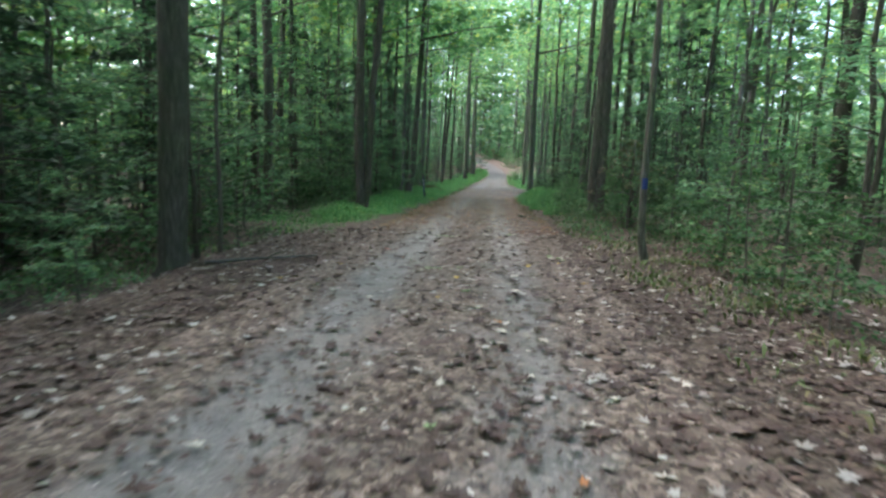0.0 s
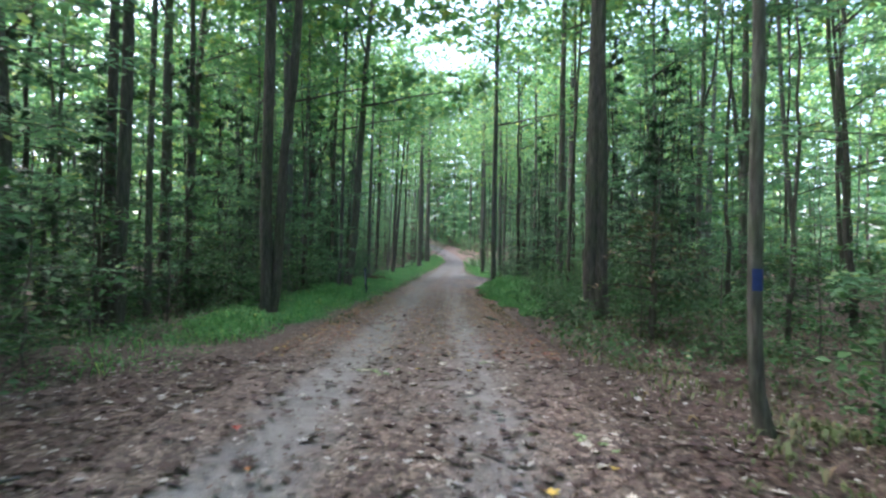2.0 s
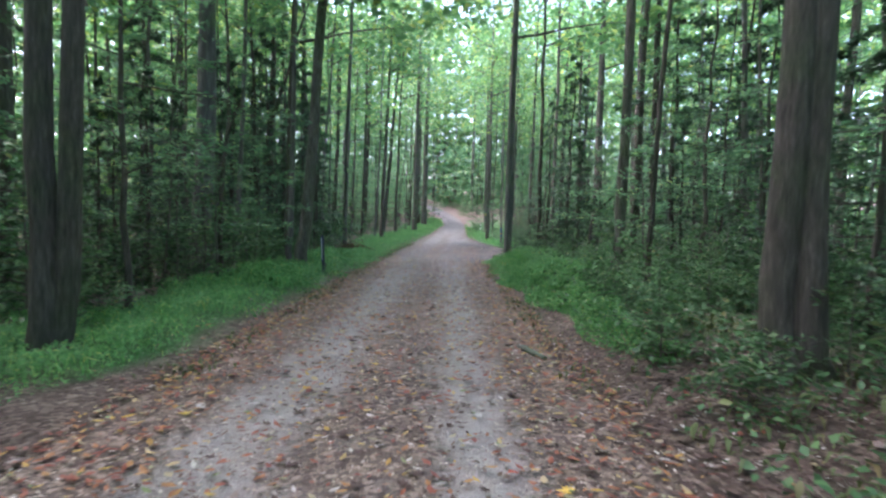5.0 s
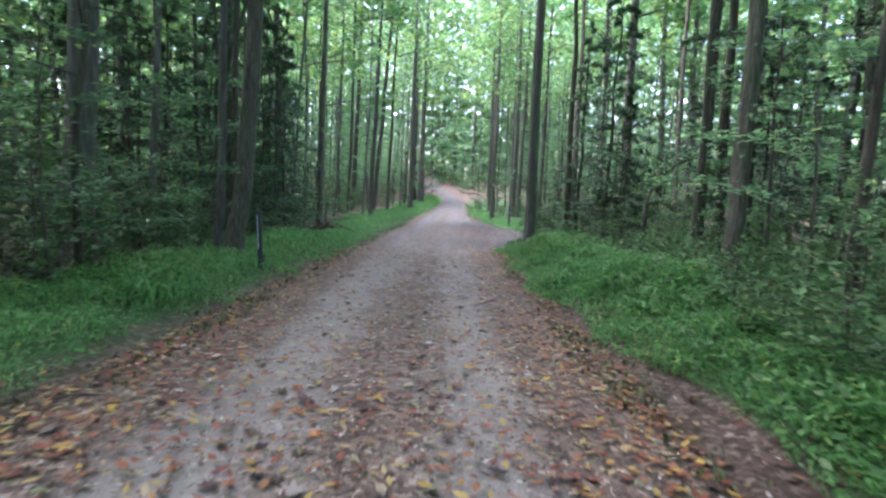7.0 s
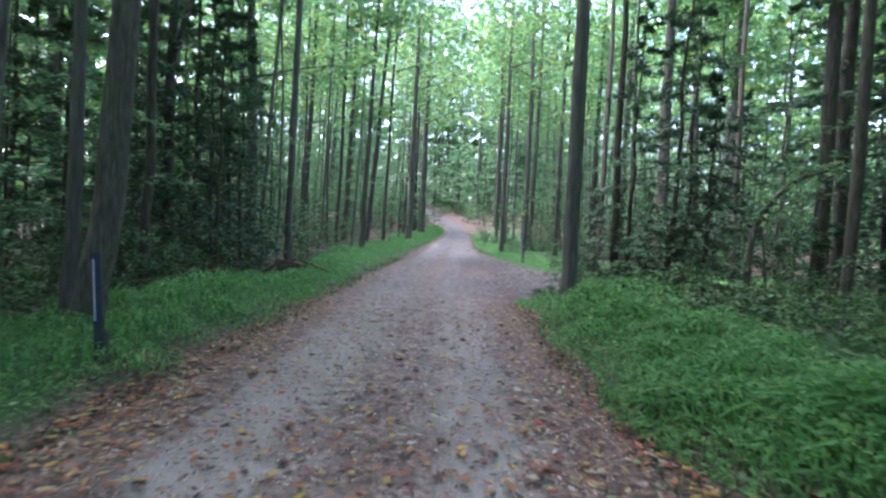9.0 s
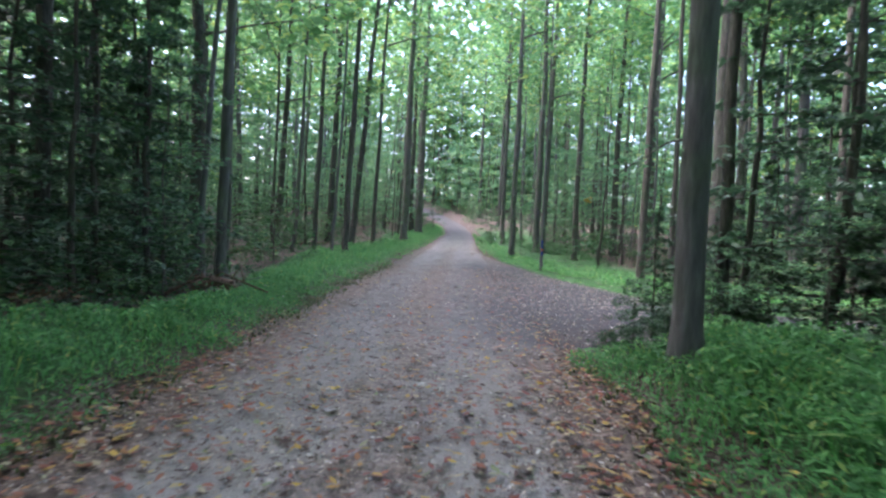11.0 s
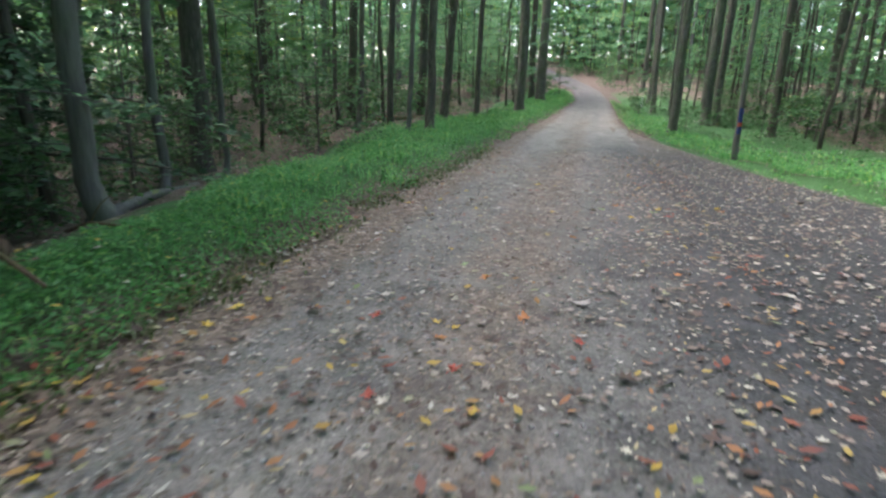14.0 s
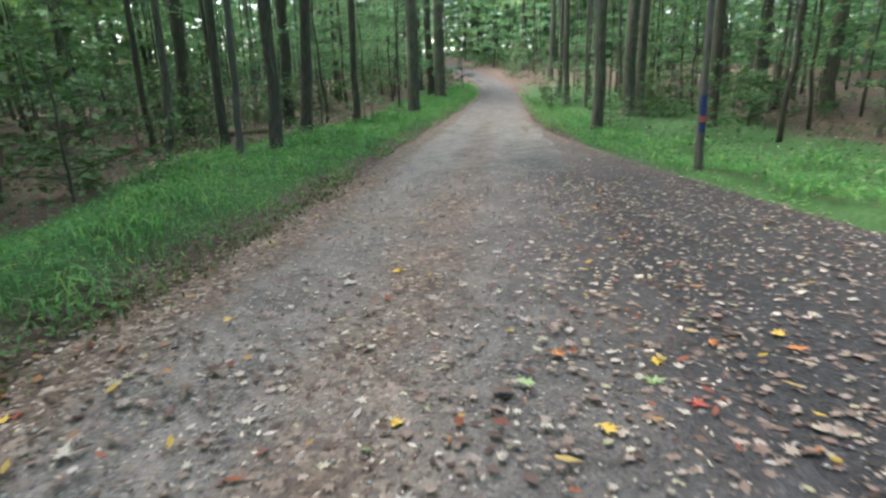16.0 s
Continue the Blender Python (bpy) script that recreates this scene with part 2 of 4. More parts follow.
def land(x, y):
    """Height of the ground."""
    x, y = np.asarray(x, float), np.asarray(y, float)
    rise = np.interp(y, [44, 50, 60, 72, 80, 90, 100, 120, 200], [0, 0.15, 0.55, 1.15, 1.9, 3.1, 4.5, 7.0, 12.0])
    left, right = road_mid(y) - road_half(y) - x, x - road_mid(y) - road_half(y)
    wave = 0.05 * np.sin(1.7 * x + 0.9 * y) + 0.04 * np.sin(0.6 * x - 2.1 * y + 1) + 0.10 * np.sin(0.23 * x + 0.31 * y)
    off = np.maximum(np.maximum(left, right), 0)
    z = rise + wave * step(0.2, 2.0, off)
    z += 0.14 * step(0.0, 0.9, left) * step(14, 20, y)
    z += (0.13 * step(0.2, 1.0, left) - 0.3 * step(1.4, 2.6, left)) * step(26, 30, y) * (1 - step(42, 46, y))
    z -= step(1.2, 2.2, left) * 0.45 * (1 - step(10, 14, y))
    z -= np.clip(0.14 * (left - 3.0), 0, 1.3) * (1 - 0.8 * step(46, 52, y))
    bank = step(13, 19, y) * (1 - step(32.2, 33.6, y))
    z += (0.40 * step(0.0, 1.5, right)) * bank
    z += 0.2 * np.exp(-((x - 2.5) / 0.9) ** 2 - ((y - 30.6) / 1.6) ** 2)
    z -= np.clip(0.04 * right, 0, 0.5) * (1 - step(12, 18, y))
    return np.where(on_side(x, y, 0.4), rise + 0.01 * np.sin(x + y), z)


def height(x, y):
    return float(land(x, y))


def mesh_object(name, verts, faces, mat, parent=None, smooth=False):
    me = bpy.data.meshes.new(name)
    me.from_pydata([tuple(v) for v in verts] if isinstance(verts, list) else verts.tolist(), [], faces if isinstance(faces, list) else faces.tolist())
    me.materials.append(mat)
    if smooth:
        me.polygons.foreach_set("use_smooth", [True] * len(me.polygons))
    ob = new(name, me)
    ob.parent = parent
    return ob


def grid_faces(rows, cols):
    i = np.arange((rows - 1) * cols).reshape(rows - 1, cols)[:, :-1].ravel()
    return np.stack([i, i + 1, i + cols + 1, i + cols], 1)


def attribute(ob, name, values):
    a = ob.data.attributes.new(name, "FLOAT", "POINT")
    a.data.foreach_set("value", np.asarray(values, np.float32))


def ground():
    xs = np.concatenate([[-3000, -1000, -400, -200, -100, -60, -45, -35], np.arange(-28, -14, 1.0), np.arange(-14, 14, 0.3), np.arange(14, 28, 1.0), [28, 35, 45, 60, 100, 200, 400, 1000, 3000]])
    ys = np.concatenate([[-3000, -1000, -400, -150, -80, -50, -30, -20], np.arange(-12, -2, 1.0), np.arange(-2, 64, 0.3), np.arange(64, 100, 1.0), [100, 110, 125, 150, 200, 400, 1000, 3000]])
    gx, gy = np.meshgrid(xs, ys)
    x, y = gx.ravel(), gy.ravel()
    inside = (np.abs(x - road_mid(y)) < road_half(y) - 0.25) | on_side(x, y, -0.25)
    z = land(x, y) - np.where(inside & (np.abs(x) < 60), 0.06, 0.0)
    ob = mesh_object("ground", np.stack([x, y, z], 1), grid_faces(len(ys), len(xs)), SOIL, None, True)
    left, right = road_mid(y) - road_half(y) - x, x - road_mid(y) - road_half(y)
    wide = np.interp(y, [24, 30, 33, 37, 40, 46], [2.4, 2.0, 1.0, 1.2, 2.5, 3.2])
    green = step(0.1, 0.8, left) * step(15, 19, y) * (1 - step(wide, wide + 0.7, left)) + step(0.2, 1.0, right) * step(16, 20, y) * (1 - step(4, 7, right)) + 0.2 * step(3, 5, np.maximum(left, right))
    attribute(ob, "green", np.clip(green - 0.15, 0, 0.6) * (1 - step(72, 82, y)))
    tagged(ob, "forest floor of dark humus and brown leaves", "ground", kind="structure")


def road():
    ys = np.concatenate([np.arange(-40, -3, 1.0), np.arange(-3, 60, 0.3), np.arange(60, 131, 1.0)])
    us = np.linspace(-1, 1, 19)
    gu, gy = np.meshgrid(us, ys)
    u, y = gu.ravel(), gy.ravel()
    edge = 0.05 * np.sin(1.3 * y) + 0.04 * np.sin(3.1 * y + 1)
    x = road_mid(y) + u * (road_half(y) + edge * np.abs(u))
    crown = -0.035 * np.exp(-((u + 0.45) / 0.16) ** 2) - 0.03 * np.exp(-((u - 0.42) / 0.16) ** 2) - 0.05 * (np.abs(u) > 0.99)
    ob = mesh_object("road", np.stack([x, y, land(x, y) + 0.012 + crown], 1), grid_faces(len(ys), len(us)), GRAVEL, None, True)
    tracks = np.exp(-((u + 0.42) / 0.22) ** 2) + 0.8 * np.exp(-((u - 0.42) / 0.18) ** 2)
    loose = np.interp(y, [0, 24, 33, 37, 55, 64], [0.7, 0.62, 0.36, 0.5, 0.42, 0.2])
    attribute(ob, "earth", np.clip(loose - 0.6 * tracks + 0.9 * np.abs(u) ** 4 * np.where((u > 0) & (y > 32.5) & (y < 54), 0.0, 1) - 0.3 * step(0.3, 0.8, u) * step(32, 34, y), 0, 1))
    attribute(ob, "dust", np.interp(y, [0, 10, 16, 28, 36, 52, 62], [0.45, 0.55, 0.78, 0.78, 0.36, 0.55, 0.4]))
    # darker towards the right edge from y 32 to 50, and past y 65
    attribute(ob, "dark_blue", step(-0.1, 1.0, u) * step(31.5, 34, y) * (1 - step(46, 52, y)) * 0.95 + 0.6 * step(60, 70, y))
    tagged(ob, "grey gravel forest road with brown fallen leaves", "road", kind="structure")
    xs, vs = np.concatenate([np.arange(1.2, 8, 0.35), np.arange(8, 60, 2.0)]), np.linspace(0, 1, 16)
    gx, gv = np.meshgrid(xs, vs)
    x, v = gx.ravel(), gv.ravel()
    y = side_near(x) + v * (side_far(x) - side_near(x))
    z = land(x, y) + 0.004 - 0.05 * ((v < 0.01) | (v > 0.99))
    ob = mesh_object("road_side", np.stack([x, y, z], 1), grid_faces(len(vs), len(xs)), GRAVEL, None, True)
    attribute(ob, "earth", np.clip(0.16 + 0.7 * np.abs(2 * v - 1) ** 6 + 0.25 * step(42, 50, y), 0, 1))
    attribute(ob, "dust", np.interp(y, [36, 46, 56], [0.0, 0.2, 0.5]) * (1 - step(3, 5, x)))
    # darker up to about y 48
    attribute(ob, "dark_blue", 0.95 * (1 - step(44, 52, y)))
    tagged(ob, "dark gravel side track branching off the road", "road", kind="structure")


ground()
road()


# ---- plants: builders ----
def tube(points, radii, sides=8, seed=0, rough=0.06):
    """A knobbly tapered tube along points."""
    rng = np.random.default_rng(seed)
    pts, n = np.asarray(points, float), len(points)
    way = np.gradient(pts, axis=0)
    way /= np.linalg.norm(way, axis=1)[:, None] + 1e-9
    a = np.cross(way, np.where(np.abs(way[:, 2:]) > 0.9, [[1.0, 0, 0]], [[0, 0, 1.0]]))
    a /= np.linalg.norm(a, axis=1)[:, None] + 1e-9
    b = np.cross(way, a)
    ang = np.linspace(0, 2 * np.pi, sides, endpoint=False)
    r = np.asarray(radii)[:, None] * (1 + rough * rng.standard_normal((n, sides)))
    v = pts[:, None] + r[..., None] * (np.cos(ang)[None, :, None] * a[:, None] + np.sin(ang)[None, :, None] * b[:, None])
    faces = []
    for i in range(n - 1):
        for k in range(sides):
            faces.append((i * sides + k, i * sides + (k + 1) % sides, (i + 1) * sides + (k + 1) % sides, (i + 1) * sides + k))
    faces += [tuple(range(sides - 1, -1, -1)), tuple((n - 1) * sides + k for k in range(sides))]
    return v.reshape(-1, 3), faces


def joined(pieces):
    verts, faces, at = [], [], 0
    for v, f in pieces:
        verts.append(v)
        faces += [tuple(i + at for i in q) for q in f]
        at += len(v)
    return np.concatenate(verts), faces


def leaf_mesh(name, P, size, mat, rng, tilt=0.5, slim=0.55, fold=0.12, length_way=None):
    """Many single leaves, each a folded blade of two triangles."""
    n = len(P)
    yaw = rng.uniform(0, 2 * np.pi, n) if length_way is None else length_way
    nrm = np.stack([tilt * rng.standard_normal(n), tilt * rng.standard_normal(n), np.ones(n)], 1)
    nrm /= np.linalg.norm(nrm, axis=1)[:, None]
    a = np.stack([np.cos(yaw), np.sin(yaw), np.zeros(n)], 1)
    a -= (a * nrm).sum(1)[:, None] * nrm
    a /= np.linalg.norm(a, axis=1)[:, None]
    b = np.cross(nrm, a)
    s = size[:, None]
    v = np.stack([P - 0.5 * s * a, P + 0.5 * slim * s * b + fold * s * nrm - 0.05 * s * a, P + 0.5 * s * a, P - 0.5 * slim * s * b + fold * s * nrm - 0.05 * s * a], 1)
    base = 4 * np.arange(n)[:, None]
    f = np.concatenate([base + [[0, 2, 1]], base + [[0, 3, 2]]], 1).reshape(-1, 3)
    return quick_mesh(name, v.reshape(-1, 3), f, mat)


def quick_mesh(name, v, tris, mat):
    me = bpy.data.meshes.new(name)
    me.vertices.add(len(v))
    me.vertices.foreach_set("co", np.ascontiguousarray(v, np.float32).ravel())
    me.loops.add(tris.size)
    me.loops.foreach_set("vertex_index", np.ascontiguousarray(tris, np.int32).ravel())
    me.polygons.add(len(tris))
    me.polygons.foreach_set("loop_start", np.arange(0, tris.size, 3, dtype=np.int32))
    me.materials.append(mat)
    me.update(calc_edges=True)
    return me


def tube_mesh(name, pieces, mat):
    v, f = joined(pieces)
    me = bpy.data.meshes.new(name)
    me.from_pydata(v.tolist(), [], f)
    me.polygons.foreach_set("use_smooth", [True] * len(me.polygons))
    me.materials.append(mat)
    return me


def limb_line(start, az, length, up, droop, rng, n=6):
    t = np.linspace(0, 1, n)
    wig = np.cumsum(rng.standard_normal((n, 2)) * 0.05 * length / n ** 0.5, axis=0)
    wig[0] = 0
    return np.stack([start[0] + np.cos(az) * length * t + wig[:, 0], start[1] + np.sin(az) * length * t + wig[:, 1], start[2] + up * length * t - droop * length * t ** 2], 1)


def canopy_crown(seed, spread, low, high, leaves):
    """Limb meshes and one leaf mesh of a forest tree's crown, about a straight stem."""
    rng = np.random.default_rng(seed)
    limbs, pts = [], []
    count = 15
    for i in range(count):
        q = i / (count - 1)
        z = low + (high - low) * (q ** 0.8) * 0.92
        az = i * 2.4 + rng.uniform(-0.4, 0.4)
        length = spread * (0.55 + 0.6 * np.sin(np.pi * (0.15 + 0.75 * q))) * rng.uniform(0.75, 1.15)
        line = limb_line((0, 0, z), az, length, rng.uniform(0.25, 0.75), 0.12, rng)
        limbs.append((line, 0.05 * (1.25 - q)))
        for k in range(8):
            c = line[0] + (line[-1] - line[0]) * rng.uniform(0.3, 1.08) + rng.standard_normal(3) * (0.55, 0.55, 0.3)
            m = leaves // (count * 8)
            pts.append(c + rng.standard_normal((m, 3)) * (0.5, 0.5, 0.2))
    P = np.concatenate(pts)
    crown = leaf_mesh("crown", P, rng.uniform(0.22, 0.46, len(P)), LEAF_CANOPY, rng, 0.55, 0.62)
    return limbs, crown


CROWNS = [canopy_crown(10 + i, s, lo, hi, (1450, 1450, 1450, 1450, 1450, 1450, 2900, 600)[i]) for i, (s, lo, hi) in enumerate([(3.8, 9.0, 20.0), (3.4, 11.0, 22.0), (4.2, 8.5, 19.0), (3.6, 12.0, 22.5), (4.0, 9.5, 19.0), (3.4, 10.5, 21.0), (5.6, 7.5, 18.5), (2.0, 11.0, 19.0)])]
LIMB_SETS = [[tube_mesh("limb", [tube(line, np.linspace(r, 0.012, len(line)), 5, k)], BARK_MID) for k, (line, r) in enumerate(limbs) if k % 2 == 0] for limbs, _ in CROWNS]


def trunk_line(rng, top, lean, hook=0.0, wiggle=0.06):
    z = np.concatenate([[-0.25, 0.0, 0.15, 0.4, 0.8, 1.4], np.linspace(2.2, top, 12)])
    w = np.cumsum(rng.standard_normal((len(z), 2)) * wiggle * 0.5, axis=0)
    w -= w[1]
    w[:2] = 0
    bend = hook * np.exp(-np.maximum(z, 0) / 0.45)
    return np.stack([lean[0] * np.maximum(z, 0) + w[:, 0] + bend - hook, lean[1] * np.maximum(z, 0) + w[:, 1], z], 1)


def trunk_radii(r, z, top):
    return r * (1 - 0.8 * np.clip(z / top, 0, 1) ** 1.2) * (1 + 0.55 * np.exp(-np.maximum(z + 0.1, 0) / 0.22))


def forest_tree(x, y, r, lean=(0, 0), bark=None, crown=0, label="", stems=(), hook=0.0, turn=0.0, scale=1.0, wiggle=0.06, forks=()):
    """A tall forest tree: trunk, limbs, leaf crown; stems adds further trunks from the same root (dx, dy, r, lean), forks heavy boughs (height, lean_x, lean_y, r)."""
    seed = int(abs(x) * 131 + abs(y) * 977)
    rng = np.random.default_rng(seed)
    bark = bark or BARK_DARK
    root = new("tree")
    root.matrix_world = pose(x, y, height(x, y), 0, 0, 0)
    limbs, leaf = CROWNS[crown]
    top = 20.5 * scale
    for dx, dy, sr, sl in ((0, 0, r, lean), *stems):
        line = trunk_line(rng, top, sl, hook, wiggle) + (dx, dy, 0)
        ob = new("trunk", tube_mesh("trunk", [tube(line, trunk_radii(sr, line[:, 2], top), 10, seed, 0.05)], bark))
        ob.parent = root
    for z0, fx, fy, fr in forks:
        q = np.linspace(0, 1, 9)
        line = np.stack([lean[0] * z0 + fx * 6 * q ** 0.8, lean[1] * z0 + fy * 6 * q ** 0.8, z0 - 0.2 + 6.2 * q], 1)
        line[1:, :2] += np.cumsum(rng.standard_normal((8, 2)) * 0.05, axis=0)
        ob = new("bough", tube_mesh("bough", [tube(line, np.linspace(fr, fr * 0.35, 9), 8, seed, 0.05)], bark))
        ob.parent = root
    shift = trunk_line(rng, top, lean, 0, 0)[12]
    place = pose(shift[0], shift[1], 0, 0, 0, turn) @ Matrix.Scale(scale, 4)
    for me in LIMB_SETS[crown]:
        ob = new("limb", me)
        ob.parent, ob.matrix_basis = root, place
    ob = new("crown", leaf)
    ob.parent, ob.matrix_basis = root, place
    tagged(root, label or "tall forest tree with a straight dark trunk and high green crown", "tree", "forest trees")
    return root


def spray_tree(name, seed, top, r, low, limbs, reach, per_limb, size, leaf, bark, droop=0.15, label="", category="tree", group="", tilt=0.35, cone=False, lean=(0.0, 0.0)):
    """An understory tree: thin stem, near-level branches, leaves laid out in flat sprays."""
    rng = np.random.default_rng(seed)
    root = new(name)
    z = np.linspace(-0.15, top, 12)
    w = np.cumsum(rng.standard_normal((12, 2)) * 0.05 * top / 8, axis=0)
    w -= w[0]
    stem = np.stack([lean[0] * z + w[:, 0], lean[1] * z + w[:, 1], z], 1)
    ob = new("trunk", tube_mesh("trunk", [tube(stem, r * (1 - 0.85 * np.clip(z / top, 0, 1)), 7, seed)], bark))
    ob.parent = root
    twigs, pts = [], []
    for i in range(limbs):
        q = (i + rng.uniform(0, 0.9)) / limbs
        zz = low + (top - low) * q
        at = np.array([np.interp(zz, z, stem[:, 0]), np.interp(zz, z, stem[:, 1]), zz])
        length = reach * ((1.05 - q) if cone else (0.5 + 0.5 * np.sin(np.pi * min(1, 0.25 + 0.85 * q)))) * rng.uniform(0.65, 1.2)
        az = i * 2.4 + rng.uniform(-0.5, 0.5)
        line = limb_line(at, az, length, rng.uniform(0.05, 0.4) if not cone else 0.05, droop if not cone else 0.25, rng)
        twigs.append(tube(line[[0, 2, 3, 5]], np.linspace(0.25 * r * (1 - 0.6 * q) + 0.004, 0.003, 4), 3, i))
        m = int(per_limb * rng.uniform(0.6, 1.3))
        t = rng.uniform(0.18, 1.05, m)
        c = np.stack([np.interp(t, np.linspace(0, 1, 6), line[:, k]) for k in range(3)], 1)
        side = rng.uniform(-1, 1, m) * 0.42 * length * (1.15 - t) * np.sqrt(t)
        c += np.stack([-np.sin(az) * side, np.cos(az) * side, rng.standard_normal(m) * 0.05 - 0.12 * np.abs(side)], 1)
        pts.append(c)
    ob = tagged(new("branch_work", tube_mesh("branch_work", twigs, bark)), kind="stuff")
    ob.parent = root
    P = np.concatenate(pts)
    ob = new("crown", leaf_mesh("crown", P, rng.uniform(size * 0.65, size * 1.3, len(P)), leaf, rng, tilt, 0.5))
    ob.parent = root
    return tagged(root, label, category, group)


MIDS = [spray_tree("understory_tree", 40 + i, top, r, low, 15, reach, 140, 0.125, LEAF_UNDER, BARK_DARK, 0.1, "slim understory tree with flat layers of green leaves", "tree", "understory trees", 0.22)
        for i, (top, r, low, reach) in enumerate([(9, 0.06, 2.0, 3.0), (11, 0.07, 2.6, 3.3), (7.5, 0.05, 1.5, 2.7), (10, 0.055, 1.9, 2.9), (8, 0.045, 1.6, 3.1)])]
FARS = [spray_tree("understory_tree", 50 + i, top, r, low, 18, reach, 62, 0.25, LEAF_UNDER, BARK_DARK, 0.15, "leafy understory tree standing deep in the wood", "tree", "understory trees", 0.35)
        for i, (top, r, low, reach) in enumerate([(9, 0.06, 1.0, 3.4), (11, 0.07, 1.8, 3.6), (7, 0.05, 0.8, 3.0), (13, 0.08, 2.2, 3.6)])]
TALLS = [spray_tree("woodland_tree", 55 + i, top, 0.13, low, 26, reach, 42, 0.6, LEAF_CANOPY, BARK_MID, 0.12, "tall leafy tree deep in the wood", "tree", "woodland trees", 0.6)
         for i, (top, low, reach) in enumerate([(17, 2.5, 3.4), (20, 4.0, 3.6), (15, 1.5, 3.2)])]
SAPS = [spray_tree("sapling", 60 + i, top, 0.022, low, 9, 1.45, 84, 0.105, LEAF_UNDER, BARK_MID, 0.2, "young sapling with thin stem and spreading green leaves", "sapling", "saplings", 0.22)
        for i, (top, low) in enumerate([(3.2, 0.7), (4.2, 1.0), (2.4, 0.5), (5.0, 1.2)])]
DARKS = [spray_tree("hemlock", 70 + i, top, 0.07, 0.5, 36, reach, 74, 0.15, LEAF_DARK, BARK_DARK, 0.2, "dark evergreen hemlock with drooping dense branches", "tree", "hemlocks", 0.5, True)
         for i, (top, reach) in enumerate([(8.5, 2.2), (6.0, 1.9)])]
SHRUBS = [spray_tree("shrub", 80 + i, top, 0.014, 0.06, 14, reach, 29, 0.092, LEAF_SHRUB, BARK_MID, 0.25, "low green leafy shrub on the forest floor", "shrub", "shrubs", 0.5)
          for i, (top, reach) in enumerate([(0.8, 0.6), (1.2, 0.75), (0.55, 0.7), (1.5, 0.8)])]
THICK = [spray_tree("thicket_shrub", 86 + i, top, 0.02, 0.1, 24, reach, 55, 0.11, LEAF_THICK, BARK_DARK, 0.3, "dense dark green shrub at the corner of the side track", "shrub", "corner shrubs", 0.6)
         for i, (top, reach) in enumerate([(1.7, 0.95), (1.1, 0.85), (2.3, 1.05)])]
SEEDS = THICK + MIDS + FARS + TALLS + SAPS + DARKS + SHRUBS


def plant(kind, x, y, turn=0.0, scale=1.0, label="", tilt=(0, 0)):
    ob = copy_thing(kind, pose(x, y, height(x, y) - 0.02, tilt[0], tilt[1], turn) @ Matrix.Scale(scale, 4))
    if label:
        ob["label"] = label
    return ob


# ---- trees that stand out along the road ----
# two unseen trees, added so that their crowns shade the left bank
forest_tree(-6.2, 2.2, 0.16, (0.0, 0), BARK_DARK, 6)
forest_tree(-7.4, -2.4, 0.18, (0.0, 0), BARK_MID, 6)
forest_tree(-4.4, 7.45, 0.2, (0.05, 0), BARK_DARK, 6, "thick dark trunk leaning over the leafy bank")
forest_tree(-7.3, 16.8, 0.12, (0.0, 0), BARK_DARK, 1, "slim dark trunk standing close beside another")
forest_tree(-6.6, 16.0, 0.135, (0.02, 0), BARK_DARK, 7, "slim dark trunk standing close beside another")
forest_tree(-7.9, 19.6, 0.1, (0.0, 0), BARK_MID, 7, "slim grey-brown trunk deep behind the verge")
forest_tree(11.4, 26.4, 0.17, (0.0, 0), BARK_MID, 7, "tall tree splitting into two heavy boughs", forks=[(5.2, -0.16, 0.02, 0.1), (5.6, 0.2, -0.03, 0.11)])
forest_tree(8.6, 24.2, 0.1, (0.02, 0), BARK_MID, 7, "slim tree with a forked top", forks=[(6.2, 0.18, 0.03, 0.06)])
forest_tree(-7.8, 36.5, 0.15, (0.0, 0), BARK_DARK, 7, "dark tree forking high over the verge", forks=[(6.0, 0.3, 0.0, 0.09)])
forest_tree(-4.2, 17.9, 0.145, (0.008, 0), BARK_DARK, 6, "twin-stemmed dark tree rising from the grass verge", [(0.07, 0.03, 0.12, (0.055, 0.0))])
forest_tree(-6.4, 26.6, 0.27, (0.0, 0), BARK_PALE, 6, "broad pale grey trunk among the undergrowth")
forest_tree(-4.08, 27.6, 0.17, (0.05, 0), BARK_MID, 6, "leaning grey-brown tree beside a trail marker post")
forest_tree(-4.47, 27.8, 0.08, (0.005, 0), BARK_PALE, 5, "slender pale trunk next to a leaning tree", scale=0.8)
forest_tree(2.78, 9.95, 0.064, (0.01, 0), BARK_MID, 5, "thin tree with a curved foot and blue trail blaze", hook=0.13, scale=0.75, wiggle=0.02)
forest_tree(3.1, 16.95, 0.16, (0.0, 0), BARK_DARK, 6, "two trunks grown together at the road bank", [(0.26, -0.06, 0.14, (0.002, 0))])
forest_tree(3.66, 21.8, 0.052, (0.035, 0), BARK_DARK, 3, "thin dark trunk leaning outward over undergrowth", scale=0.6, wiggle=0.03)
forest_tree(3.9, 24.4, 0.12, (0.0, 0), BARK_MID, 0, "straight grey-brown trunk rising from leafy undergrowth")
forest_tree(2.22, 31.1, 0.135, (0.0, 0), BARK_PALE, 6, "grey tree at the corner of the side track", wiggle=0.03)
forest_tree(3.7, 33.45, 0.085, (-0.01, 0), BARK_DARK, 5, "slim dark trunk behind the corner shrubs", scale=0.8)
forest_tree(6.0, 43.0, 0.12, (0, 0), BARK_DARK, 7)
